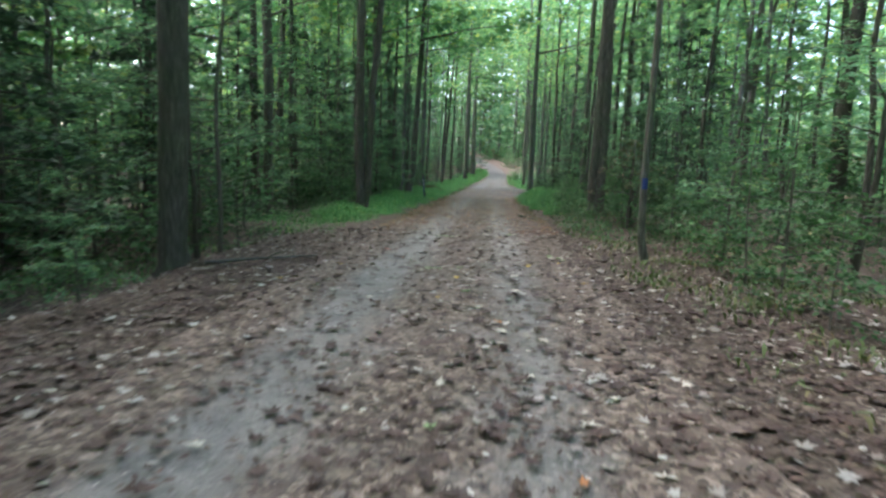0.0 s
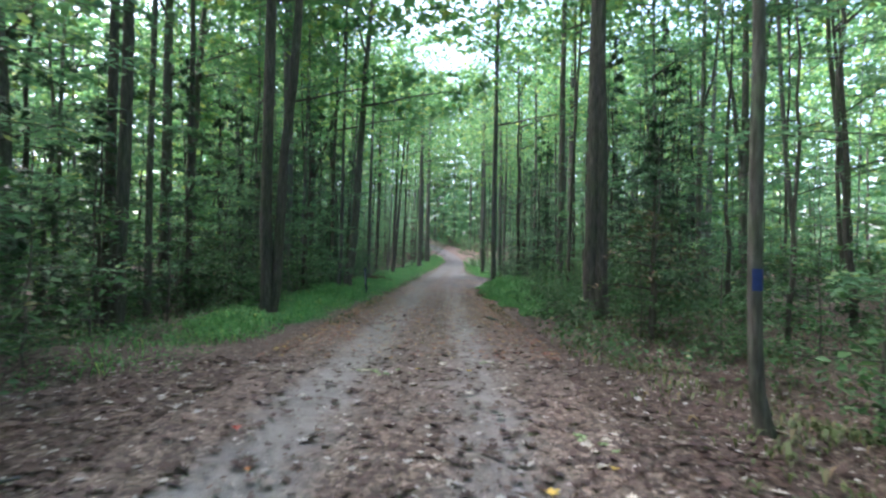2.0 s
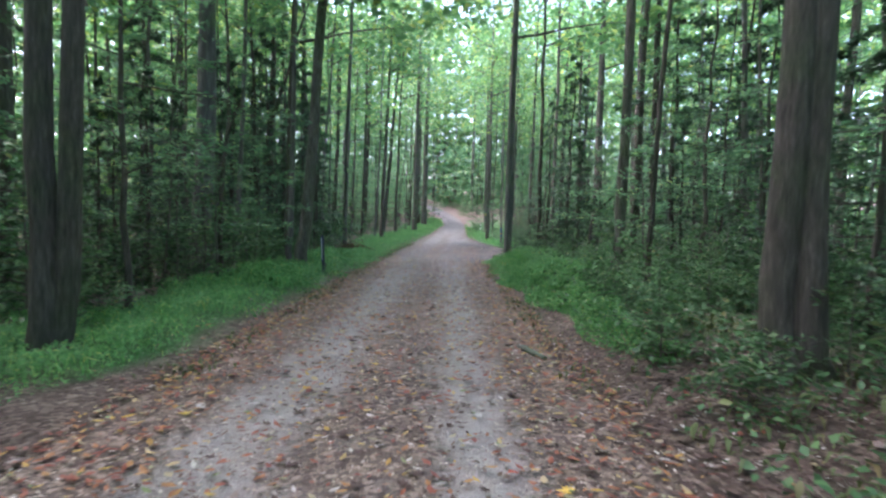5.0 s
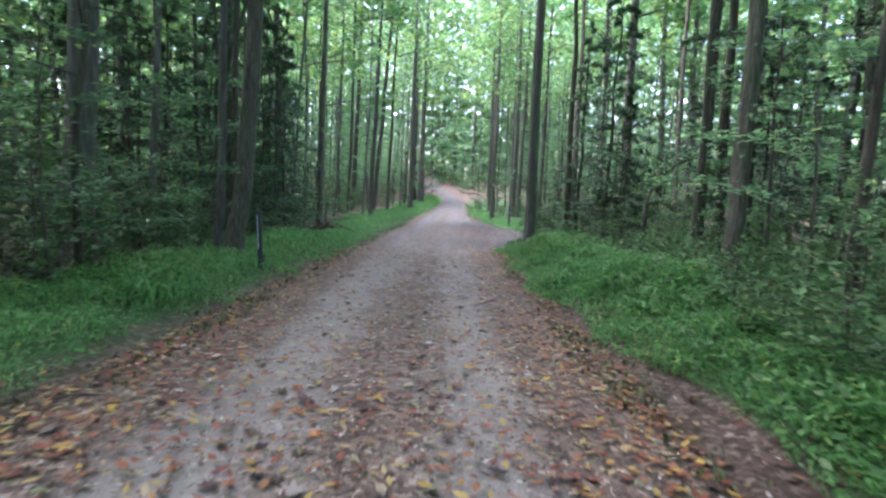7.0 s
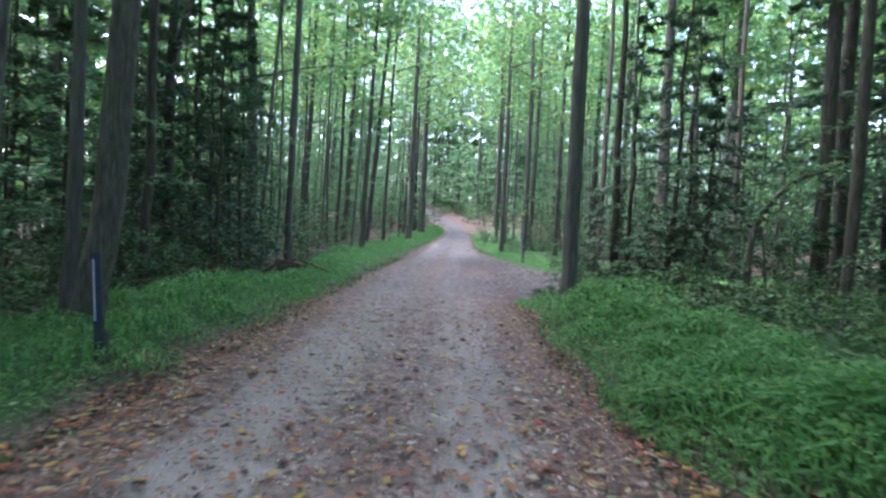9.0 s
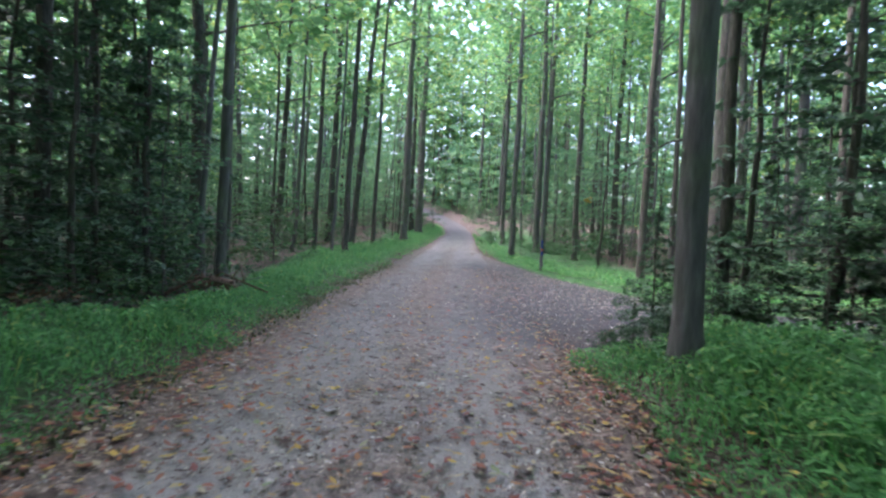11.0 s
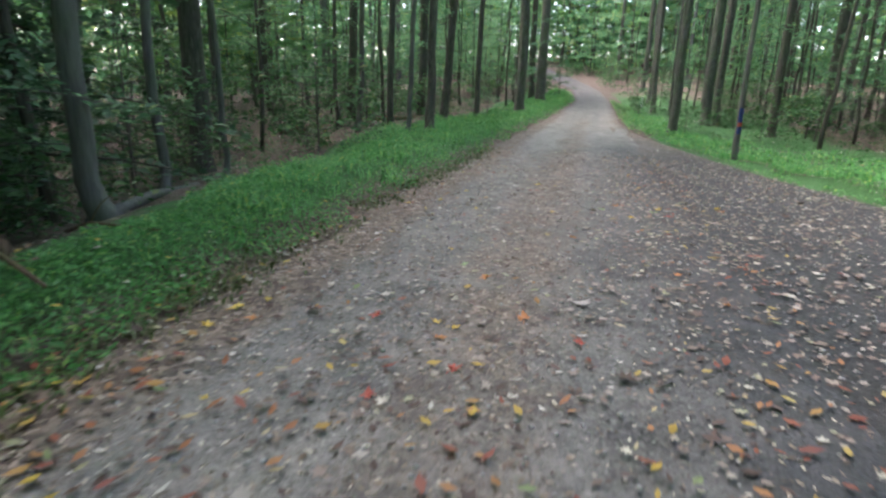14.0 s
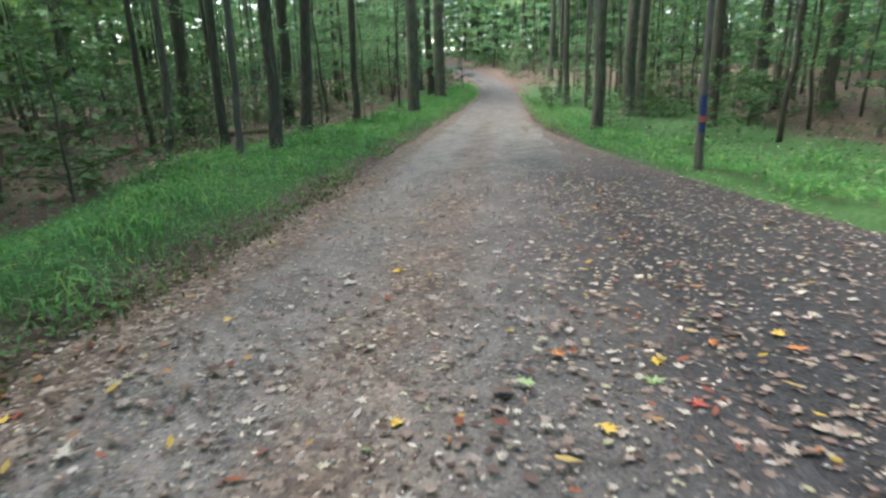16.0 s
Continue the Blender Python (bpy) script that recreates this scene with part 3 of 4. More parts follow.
forest_tree(8.75, 44.2, 0.27, (0.01, 0), BARK_DARK, 5, "massive dark trunk with flared root foot")
forest_tree(8.1, 45.9, 0.1, (0, 0), BARK_DARK, 7)
forest_tree(3.05, 52.6, 0.145, (0, 0), BARK_MID, 5)
forest_tree(5.0, 57.2, 0.2, (0.0, 0), BARK_MID, 1, "tall tree with two parallel stems", [(0.5, 0.2, 0.16, (0.015, 0))])
forest_tree(6.3, 53.4, 0.14, (0.01, 0), BARK_DARK, 7)
forest_tree(9.6, 58.0, 0.2, (0, 0), BARK_DARK, 3)
forest_tree(10.9, 56.2, 0.2, (0.01, 0), BARK_MID, 4)
forest_tree(-2.75, 60.0, 0.24, (0.01, 0), BARK_MID, 5, "thick grey tree close to the road bend")
forest_tree(-2.2, 66.5, 0.28, (0.012, 0), BARK_MID, 0, "thick grey tree close to the road bend")
forest_tree(-2.9, 69.5, 0.2, (0.0, 0), BARK_DARK, 1)
forest_tree(-4.6, 47.8, 0.065, (0.01, 0), BARK_PALE, 7, "thin pale trunk at the forest edge", scale=0.85)
forest_tree(-4.25, 48.9, 0.13, (0.035, 0), BARK_DARK, 7, "dark trunk leaning slightly towards the road")
forest_tree(-4.6, 51.8, 0.14, (0.07, 0), BARK_DARK, 7, "dark trunk leaning towards the road")
forest_tree(-3.95, 55.2, 0.11, (0.03, 0), BARK_DARK, 5)
forest_tree(-7.6, 49.8, 0.07, (0.0, 0), BARK_DARK, 6, scale=0.85)
forest_tree(-8.4, 53.1, 0.16, (0.01, 0), BARK_DARK, 4)
forest_tree(-6.6, 56.5, 0.18, (0.02, 0), BARK_DARK, 2)
forest_tree(-12.5, 54.2, 0.14, (0, 0), BARK_DARK, 0)
forest_tree(-4.45, 37.1, 0.105, (0.0, 0), BARK_PALE, 7, "slim pale trunk at the edge of the verge grass")
forest_tree(-5.7, 49.6, 0.1, (0.0, 0), BARK_DARK, 7)
forest_tree(-7.9, 43.2, 0.24, (-0.03, 0), BARK_DARK, 6, "dark trunk with wide flared foot below the grass verge")
forest_tree(-8.0, 22.0, 0.1, (0, 0), BARK_DARK, 3)
forest_tree(-10.1, 24.6, 0.22, (0, 0), BARK_MID, 2)
forest_tree(6.5, 31.0, 0.13, (0.01, 0), BARK_DARK, 7, "dark trunk behind the leafy bank")
forest_tree(7.35, 31.7, 0.14, (0.0, 0), BARK_DARK, 5, "dark trunk beside the side track")
forest_tree(9.3, 39.2, 0.1, (0.0, 0), BARK_DARK, 7, "slim dark trunk beyond the side track")
# two added trees, put here to shade the corner of the side track
forest_tree(-5.6, 31.4, 0.09, (0.01, 0), BARK_DARK, 6, "slim dark trunk among evergreen branches")
forest_tree(5.4, 28.8, 0.08, (0.0, 0), BARK_DARK, 7, "slim dark trunk behind the leafy bank")
# added trees whose crowns shade the far road and narrow the sky gap
for x, y, r in [(-4.2, 76.0, 0.16), (4.4, 71.0, 0.14), (3.6, 62.5, 0.13), (4.2, 98.0, 0.2), (1.4, 104.0, 0.2), (-1.5, 110.0, 0.22), (4.9, 80.5, 0.2), (-3.4, 83.0, 0.12), (3.6, 90.0, 0.18), (-6.5, 96.0, 0.2)]:
    forest_tree(x, y, r, (0.0, 0), BARK_MID, 5)
HEROES = [(o.location.x, o.location.y) for o in scene.objects if o.name.startswith("tree") and o.parent is None]

# ---- the rest of the wood ----
RNG = np.random.default_rng(7)
taken = list(HEROES)


def free_spot(x, y, gap, verge):
    if abs(x - float(road_mid(y))) < float(road_half(y)) + verge or (x > 1 and y > side_near(x) - verge * 0.7 and y < side_far(x) + verge * 0.7):
        return False
    if verge < 2.8 and ((x < 3.8 and x > 0 and 22 < y < 31.5) or (2 < x < 8.5 and 36 < y < 52) or (-6 < x < -2 and 38 < y < 56)):
        return False
    if verge in (2.2, 3.2) and 0 < x < 7.6 and 17 < y < 37:
        return False
    if verge == 2.4 and 2 < x < 6.2 and 6 < y < 22:
        return False
    return all((x - a) ** 2 + (y - b) ** 2 > gap * gap for a, b in taken)


def scatter(count, xr, yr, gap, verge, make):
    made = tries = 0
    while made < count and tries < count * 40:
        tries += 1
        x, y = RNG.uniform(*xr), RNG.uniform(*yr)
        if free_spot(x, y, gap, verge):
            taken.append((x, y))
            make(x, y)
            made += 1


def any_tree(x, y):
    near = abs(x) < 9 and 8 < y < 62
    forest_tree(x, y, RNG.choice([0.045, 0.06, 0.08, 0.1] if near else [0.07, 0.1, 0.14, 0.18, 0.22]), (RNG.normal(0, 0.03), RNG.normal(0, 0.03)), [BARK_DARK, BARK_MID, BARK_PALE][RNG.integers(3)], 7 if abs(x) < 11 and y > 38 else int(RNG.integers(6)), turn=RNG.uniform(0, 360), scale=RNG.uniform(0.85, 1.1), wiggle=RNG.uniform(0.05, 0.1))


def some(kinds, lo, hi):
    return lambda x, y: plant(kinds[int(RNG.integers(len(kinds)))], x, y, RNG.uniform(0, 360), RNG.uniform(lo, hi))


scatter(40, (-22, 22), (8, 70), 3.0, 3.2, any_tree)
scatter(28, (-24, 24), (70, 112), 3.0, 2.5, any_tree)
# out of view around and behind the start, kept for the shade they cast
scatter(14, (-20, 20), (-14, 6), 3.0, 3.5, any_tree)
# added trees, partly out of view, that shade the left bank
scatter(10, (-18, -5.5), (-6, 15), 2.4, 3.0, any_tree)
scatter(9, (9, 20), (14, 40), 2.4, 5.0, any_tree)
scatter(5, (-40, -22), (10, 100), 3.4, 2, any_tree)
scatter(8, (22, 40), (0, 100), 3.4, 2, any_tree)
scatter(48, (-15, 15), (18, 80), 1.2, 2.2, lambda x, y: forest_tree(x, y, RNG.uniform(0.04, 0.085), (RNG.normal(0, 0.035), RNG.normal(0, 0.035)), [BARK_DARK, BARK_MID, BARK_PALE][RNG.integers(3)], 7, "thin crooked pole of a young forest tree", turn=RNG.uniform(0, 360), scale=RNG.uniform(0.7, 0.95), wiggle=RNG.uniform(0.05, 0.11)))
scatter(34, (-9, 9), (5, 66), 1.6, 2.4, some(MIDS, 0.7, 1.1))
scatter(28, (-15, 15), (4, 70), 1.6, 4.0, some(MIDS, 0.8, 1.2))
# unseen understory around the start, kept for its shade
scatter(12, (-14, 14), (-8, 4), 1.6, 2.4, some(MIDS, 0.8, 1.2))
scatter(52, (-30, -8), (4, 80), 1.7, 6.0, some(FARS, 0.8, 1.25))
scatter(42, (8, 30), (4, 80), 1.7, 6.0, some(FARS, 0.8, 1.25))
scatter(34, (-16, 16), (62, 88), 1.5, 2.2, some(FARS, 0.6, 0.95))
scatter(60, (-24, 24), (86, 112), 1.8, 2.0, some(FARS, 0.9, 1.3))
scatter(34, (-16, 20), (92, 116), 1.8, 2.0, some(TALLS, 0.8, 1.15))
scatter(28, (-38, -18), (14, 85), 2.0, 6.0, some(TALLS, 0.8, 1.1))
scatter(28, (18, 38), (14, 85), 2.0, 6.0, some(TALLS, 0.8, 1.1))
scatter(18, (-23, -11), (4, 60), 2.2, 6.0, some(TALLS, 0.75, 1.0))
scatter(9, (13, 23), (8, 50), 2.2, 6.0, some(TALLS, 0.75, 1.0))
scatter(14, (-28, -12), (38, 76), 2.0, 6.0, some(TALLS, 0.8, 1.1))
scatter(16, (-26, -12), (6, 36), 2.0, 6.0, some(TALLS, 0.8, 1.1))
scatter(36, (-10, 14), (62, 96), 0.9, 0.9, some(SAPS, 0.8, 1.3))
scatter(60, (-9, 13), (60, 98), 0.7, 0.7, some(SHRUBS, 1.1, 2.0))
scatter(78, (-13, 13), (3, 62), 1.0, 2.0, some(SAPS, 0.8, 1.3))
scatter(105, (-11, 11), (2, 60), 0.6, 1.7, some(SHRUBS, 0.8, 1.4))
scatter(26, (2.0, 6.5), (14, 21), 0.45, 0.7, some(SHRUBS, 0.5, 0.9))
scatter(40, (3.9, 7.0), (21, 31.5), 0.45, 0.7, some(SHRUBS, 0.6, 1.0))
scatter(26, (-7.5, -4.7), (19, 32), 0.5, 1.7, some(SHRUBS, 0.9, 1.6))
scatter(8, (-8.0, -5.0), (33, 41), 0.5, 1.7, some(SHRUBS, 0.7, 1.2))
scatter(75, (-13, 13), (5, 60), 0.8, 2.7, some(SHRUBS, 1.5, 2.4))
# those at (-6.5, 2.5), (-7.0, 7.2), (-8.8, 4.0): mostly unseen, added for shade
for x, y, s, k in [(-7.2, 34.6, 1.2, 0), (-7.4, 37.4, 1.4, 0), (3.95, 33.5, 0.8, 0), (4.4, 32.5, 0.95, 0), (5.0, 33.3, 0.85, 0), (8.0, 31.4, 1.4, 0), (9.8, 31.0, 1.5, 0), (12.5, 39.5, 1.5, 0), (15.0, 41.0, 1.6, 1), (11.2, 42.5, 1.2, 1), (-5.6, 36.4, 0.9, 0), (-6.6, 38.4, 1.2, 0), (-5.1, 33.5, 0.75, 0), (-6.0, 35.6, 0.85, 0), (-6.8, 38.0, 0.9, 1), (-5.9, 32.2, 0.7, 1), (-7.6, 12.6, 0.8, 0), (-8.6, 9.0, 0.9, 0), (-7.2, 20.4, 0.85, 0), (-8.8, 27.6, 1.0, 0), (-7.0, 29.4, 0.8, 0), (-9.6, 33.4, 1.1, 0), (-7.6, 5.4, 0.8, 1), (-10.4, 16.4, 1.1, 0), (-6.6, 22.6, 0.7, 1), (-9.4, 20.0, 1.0, 0), (-10.5, 6.5, 1.1, 0), (-8.4, 36.2, 1.0, 0), (-8.8, 30.0, 1.0, 1), (4.9, 18.3, 0.75, 1), (5.8, 20.8, 0.8, 1), (-6.4, 24.0, 0.8, 1), (4.6, 31.2, 0.7, 1), (-11, 46, 1.0, 0), (-7.2, 16.4, 0.8, 1), (11, 33.0 - 3.5, 1.0, 0), (-9.5, 38.5, 1.5, 0), (-12.0, 34.0, 1.7, 0), (-11.5, 41.5, 1.6, 1), (-8.2, 33.0, 1.35, 1), (-12.5, 12.0, 1.6, 0), (-11.0, 9.5, 1.5, 1), (-9.0, 13.8, 1.35, 0), (-13.5, 22.0, 1.7, 0), (-6.5, 2.5, 1.2, 0), (-7.0, 7.2, 1.2, 1), (-8.8, 4.0, 1.5, 0), (9.5, 29.0, 1.2, 0), (8.2, 31.2, 0.9, 1)]:
    plant(DARKS[k], x, y, 77 * x, s)
for x, y, s, k in [(-3.9, 5.0, 0.42, 0), (-4.6, 5.9, 0.5, 2), (-5.6, 12.4, 0.9, 1), (3.3, 32.4, 0.4, 0), (3.9, 31.7, 0.6, 0), (3.0, 32.3, 0.32, 2), (-5.0, 22.4, 0.7, 1), (4.6, 14.4, 0.8, 0)]:
    plant(SAPS[k], x, y, 50 * y, s)
for x, y, s, k in [(1.9, 32.5, 0.26, 1), (2.3, 32.8, 0.36, 2), (2.5, 32.1, 0.36, 1), (2.9, 33.1, 0.42, 2), (3.2, 32.9, 0.46, 0), (2.6, 32.6, 0.34, 1), (3.0, 32.5, 0.38, 2), (3.4, 32.2, 0.5, 1), (2.1, 32.3, 0.26, 1), (3.8, 32.6, 0.55, 2), (4.5, 32.2, 0.9, 0), (5.3, 32.3, 1.0, 2)]:
    plant(THICK[k], x, y, 61 * x, s)
for k in range(30):
    plant(SHRUBS[k % len(SHRUBS)], 2.9 + 0.62 * (k % 6) + 0.25 * math.sin(3 * k), 19.2 + 0.75 * (k // 6) + 0.3 * math.cos(5 * k), 47 * k, 0.55 + 0.07 * (k % 5))
for x, y, s, k in [(2.75, 33.35, 0.32, 1), (3.3, 33.55, 0.4, 1), (3.85, 33.8, 0.42, 1), (4.4, 33.7, 0.36, 0)]:
    plant(DARKS[k], x, y, 91 * x, s, "small dark hemlock drooping at the side track corner")
for ob in SEEDS:
    for part_ob in (*ob.children_recursive, ob):
        bpy.data.objects.remove(part_ob)

turning = spray_tree("sapling", 95, 2.3, 0.085, 0.8, 18, 1.0, 40, 0.11, LEAF_TURNING, BARK_DARK, 0.3, "small dark-stemmed tree with rusty turning leaves", "sapling", "", 0.5)
turning.matrix_world = pose(3.75, 15.2, height(3.75, 15.2), 0, 0, 40)
beech = spray_tree("sapling", 94, 7.5, 0.042, 1.15, 17, 1.75, 95, 0.12, LEAF_UNDER, BARK_MID, 0.16, "slim beech sapling with level sprays of pale leaves", "sapling", "", 0.2)
beech.matrix_world = pose(-4.1, 8.2, height(-4.1, 8.2), 0, 0, 205)
arched = new("arched_sapling")
arched.matrix_world = pose(4.65, 29.9, height(4.65, 29.9))
q = np.linspace(0, 1, 12)
bow = np.stack([0.35 * q + 2.6 * np.maximum(q - 0.35, 0) ** 1.3, 0.3 * q, -0.1 + 2.5 * np.sin(1.75 * q)], 1)
ob = new("trunk", tube_mesh("trunk", [tube(bow, np.linspace(0.065, 0.02, 12), 8, 4)], BARK_DARK))
ob.parent = arched
arng = np.random.default_rng(97)
P = np.repeat(bow[5:], 60, axis=0) + arng.standard_normal((420, 3)) * (0.3, 0.35, 0.15)
ob = new("crown", leaf_mesh("crown", P, arng.uniform(0.08, 0.16, 420), LEAF_UNDER, arng, 0.45, 0.5))
ob.parent = arched
tagged(arched, "thin sapling bowed over in an arch", "sapling")


# ---- far woods closing the view ----
def far_woods():
    rng = np.random.default_rng(3)
    n = 98000
    ang, dist = rng.uniform(0, 2 * np.pi, n), rng.uniform(0, 1, n)
    cx, cy = 48 * np.cos(ang), 68 * np.sin(ang)
    P = np.stack([cx * (1 + 0.25 * dist), 48 + cy * (1 + 0.2 * dist), rng.uniform(0, 1, n) * 33], 1)
    P[:, 2] += land(P[:, 0], P[:, 1]) + 0.4
    ob = new("far_woods", leaf_mesh("far_woods", P, rng.uniform(0.6, 1.6, n), LEAF_CANOPY, rng, 0.8, 0.7))
    tagged(ob, "dense green foliage of the woods far off", "forest", kind="stuff")
    n = 30000
    ang, dist = rng.uniform(0, 2 * np.pi, n), rng.uniform(0.75, 1.0, n)
    P = np.stack([44 * np.cos(ang) * dist, 48 + 64 * np.sin(ang) * dist, rng.uniform(0, 1, n) ** 1.4 * 9], 1)
    P = P[np.abs(P[:, 0] - road_mid(P[:, 1])) > 4]
    P[:, 2] += land(P[:, 0], P[:, 1]) + 0.1
    ob = new("far_thicket", leaf_mesh("far_thicket", P, rng.uniform(0.5, 1.1, len(P)), LEAF_UNDER, rng, 0.8, 0.7))
    tagged(ob, "low green thicket deep between the trees", "undergrowth", kind="stuff")
    stems = []
    for k in range(170):
        a, d = rng.uniform(0, 2 * np.pi), rng.uniform(0.97, 1.2)
        x, y = 48 * d * np.cos(a), 48 + 68 * d * np.sin(a)
        line = np.stack([x + np.linspace(0, rng.normal(0, 0.6), 4), np.full(4, y), height(x, y) + np.linspace(-0.3, 19, 4)], 1)
        stems.append(tube(line, np.linspace(rng.uniform(0.1, 0.24), 0.05, 4), 6, k))
    ob = new("far_trunks", tube_mesh("far_trunks", stems, BARK_MID))
    tagged(ob, "grey trunks standing far off in the woods", "forest", kind="stuff")


far_woods()


# ---- grass and weeds ----
def blades(name, x, y, length, mat, seed, label, category="grass", width=0.085):
    rng = np.random.default_rng(seed)
    n = len(x)
    az, bend = rng.uniform(0, 2 * np.pi, n), rng.uniform(0.45, 1.25, n)
    w = width * length * rng.uniform(0.7, 1.3, n)
    z = land(x, y) - 0.01
    d = np.stack([np.cos(az), np.sin(az), np.zeros(n)], 1)
    e = np.stack([-np.sin(az), np.cos(az), np.zeros(n)], 1)
    p = np.stack([x, y, z], 1)
    L, up = length[:, None], np.array([[0, 0, 1.0]])
    mid = p + L * (0.55 * up + 0.25 * bend[:, None] * d)
    tip = p + L * ((1 - 0.5 * bend)[:, None] * up + 0.8 * bend[:, None] * d)
    v = np.stack([p, mid + w[:, None] * e, mid - w[:, None] * e, tip], 1).reshape(-1, 3)
    base = 4 * np.arange(n)[:, None]
    f = np.concatenate([base + [[0, 1, 2]], base + [[1, 3, 2]]], 1).reshape(-1, 3)
    tagged(new(name, quick_mesh(name, v, f, mat)), label, category, kind="stuff")


def clumpy(rng, x, y, low=0.25):
    c = 0.5 + 0.25 * np.sin(2.3 * x + 1.1 * y) + 0.25 * np.sin(3.7 * y - 1.9 * x + 2) + 0.2 * np.sin(0.9 * y)
    return rng.uniform(0, 1, len(x)) < np.clip(c, low, 1)


def mound(x, y):
    """Height to which the grass stands, in soft uneven tussocks."""
    m = 0.5 + 0.2 * np.sin(3.1 * x + 1.3 * y) + 0.2 * np.sin(4.3 * y - 2.2 * x + 2) + 0.15 * np.sin(7.9 * x + 6.1 * y) + 0.12 * np.sin(0.8 * y + 1)
    return 0.09 + 0.25 * np.clip(m, 0.05, 1)


def leafy_grass(name, x, y, grown, seed, label):
    """Stilt grass: short narrow leaves in layers on weak stems, over a thatch of bent blades."""
    rng = np.random.default_rng(seed)
    tall = mound(x, y) * grown
    deep = rng.uniform(0, 1, len(x)) < 0.68
    P = np.stack([x, y, land(x, y) + tall * rng.uniform(0.15, 1.0, len(x)) ** 0.6], 1)[deep]
    tagged(new(name, leaf_mesh(name, P, rng.uniform(0.035, 0.08, len(P)) * (1 + 0.5 * step(40, 60, P[:, 1])), GRASS, rng, 0.6, 0.34, 0.05)), label, "grass", kind="stuff")
    k = ~deep
    blades("grass_thatch", x[k], y[k], tall[k] * rng.uniform(0.7, 1.35, k.sum()), GRASS, seed + 50, "bent green blades under the leafy grass", width=0.045)


def verge_grass():
    rng = np.random.default_rng(21)
    y = 12 + 66 * rng.uniform(0, 1, 175000) ** 1.35
    left = rng.uniform(0, 1, len(y)) ** 0.8 * np.interp(y, [12, 18, 24, 30, 33.5, 37, 40, 46, 60, 78], [1.6, 2.2, 2.3, 2.0, 1.0, 1.15, 2.5, 3.2, 2.6, 1.5])
    x = road_mid(y) - road_half(y) - left + 0.12 * np.sin(2.2 * y) + 0.08 * np.sin(5.3 * y) - np.interp(y, [12, 18, 30], [0.9, 0.4, -0.05])
    keep = clumpy(rng, x, y, 0.65) & (rng.uniform(0, 1, len(y)) < step(13.5, 18, y) + 0.06)
    x, y, left = x[keep], y[keep], left[keep]
    leafy_grass("verge_grass", x, y, (0.35 + 0.65 * step(0, 0.6, left)) * np.interp(y, [30, 32.5, 37, 39], [1, 0.7, 0.6, 0.85]), 22, "lush bright green leafy grass along the road verge")
    y = 17.5 + 15.6 * rng.uniform(0, 1, 100000)
    right = rng.uniform(0, 1, len(y)) ** 0.9 * np.interp(y, [17.5, 21, 24, 33], [0.3, 0.8, 1.7, 2.6])
    x = road_mid(y) + road_half(y) + right + 0.12 * np.sin(1.9 * y) + np.interp(y, [17, 21, 26], [0.6, 0.35, -0.05])
    keep = clumpy(rng, x, y, 0.6) & (y < 31.7 + 0.25 * np.sin(5 * x) + 0.5 * (x < 1.9)) & (rng.uniform(0, 1, len(y)) < np.interp(y, [18, 23, 25], [0.25, 0.7, 1]))
    x, y, right = x[keep], y[keep], right[keep]
    leafy_grass("bank_grass", x, y, 0.35 + 0.65 * step(0, 0.6, right), 23, "lush bright green leafy grass on the low bank")
    x = rng.uniform(1.6, 13, 65000)
    y = side_far(x) + rng.uniform(0, 1, len(x)) ** 1.2 * np.interp(x, [1.6, 4, 13], [22, 9, 5])
    keep = clumpy(rng, x, y, 0.6) & (x > road_mid(y) + road_half(y) - 0.05) & (x < road_mid(y) + road_half(y) + 9)
    x, y = x[keep], y[keep]
    leafy_grass("corner_grass", x, y, 0.4 + 0.5 * step(0, 0.8, y - side_far(x)), 24, "bright green grass beyond the side track")
    y = rng.uniform(6, 20, 16000)
    x = road_mid(y) - road_half(y) - rng.uniform(2.3, 6.5, len(y)) + 0.3 * np.sin(1.3 * y)
    keep = clumpy(rng, x, y, 0.15)
    leafy_grass("low_grass", x[keep], y[keep], np.full(keep.sum(), 0.7), 26, "dim green grass on the lower ground under trees")
    y = rng.uniform(0.5, 19, 26000)
    x = road_mid(y) + road_half(y) + 0.2 + rng.uniform(0, 1, len(y)) ** 0.7 * 4.2
    keep = clumpy(rng, x, y, 0.08) & clumpy(rng, y, x, 0.1)
    x, y = x[keep], y[keep]
    blades("sparse_weeds", x, y, rng.uniform(0.06, 0.2, len(x)), WEED, 25, "sparse olive weeds between fallen leaves", "weeds", 0.11)
    y = rng.uniform(17, 47, 9000)
    near = np.where((rng.uniform(0, 1, len(y)) < 0.5) & (y < 32), 1, -1)
    x = road_mid(y) + near * (road_half(y) + rng.normal(-0.05, 0.16, len(y)))
    keep = clumpy(rng, x, y, 0.1)
    blades("edge_weeds", x[keep], y[keep], rng.uniform(0.04, 0.13, keep.sum()), WEED, 27, "short olive weeds at the edge of the gravel", "weeds", 0.12)


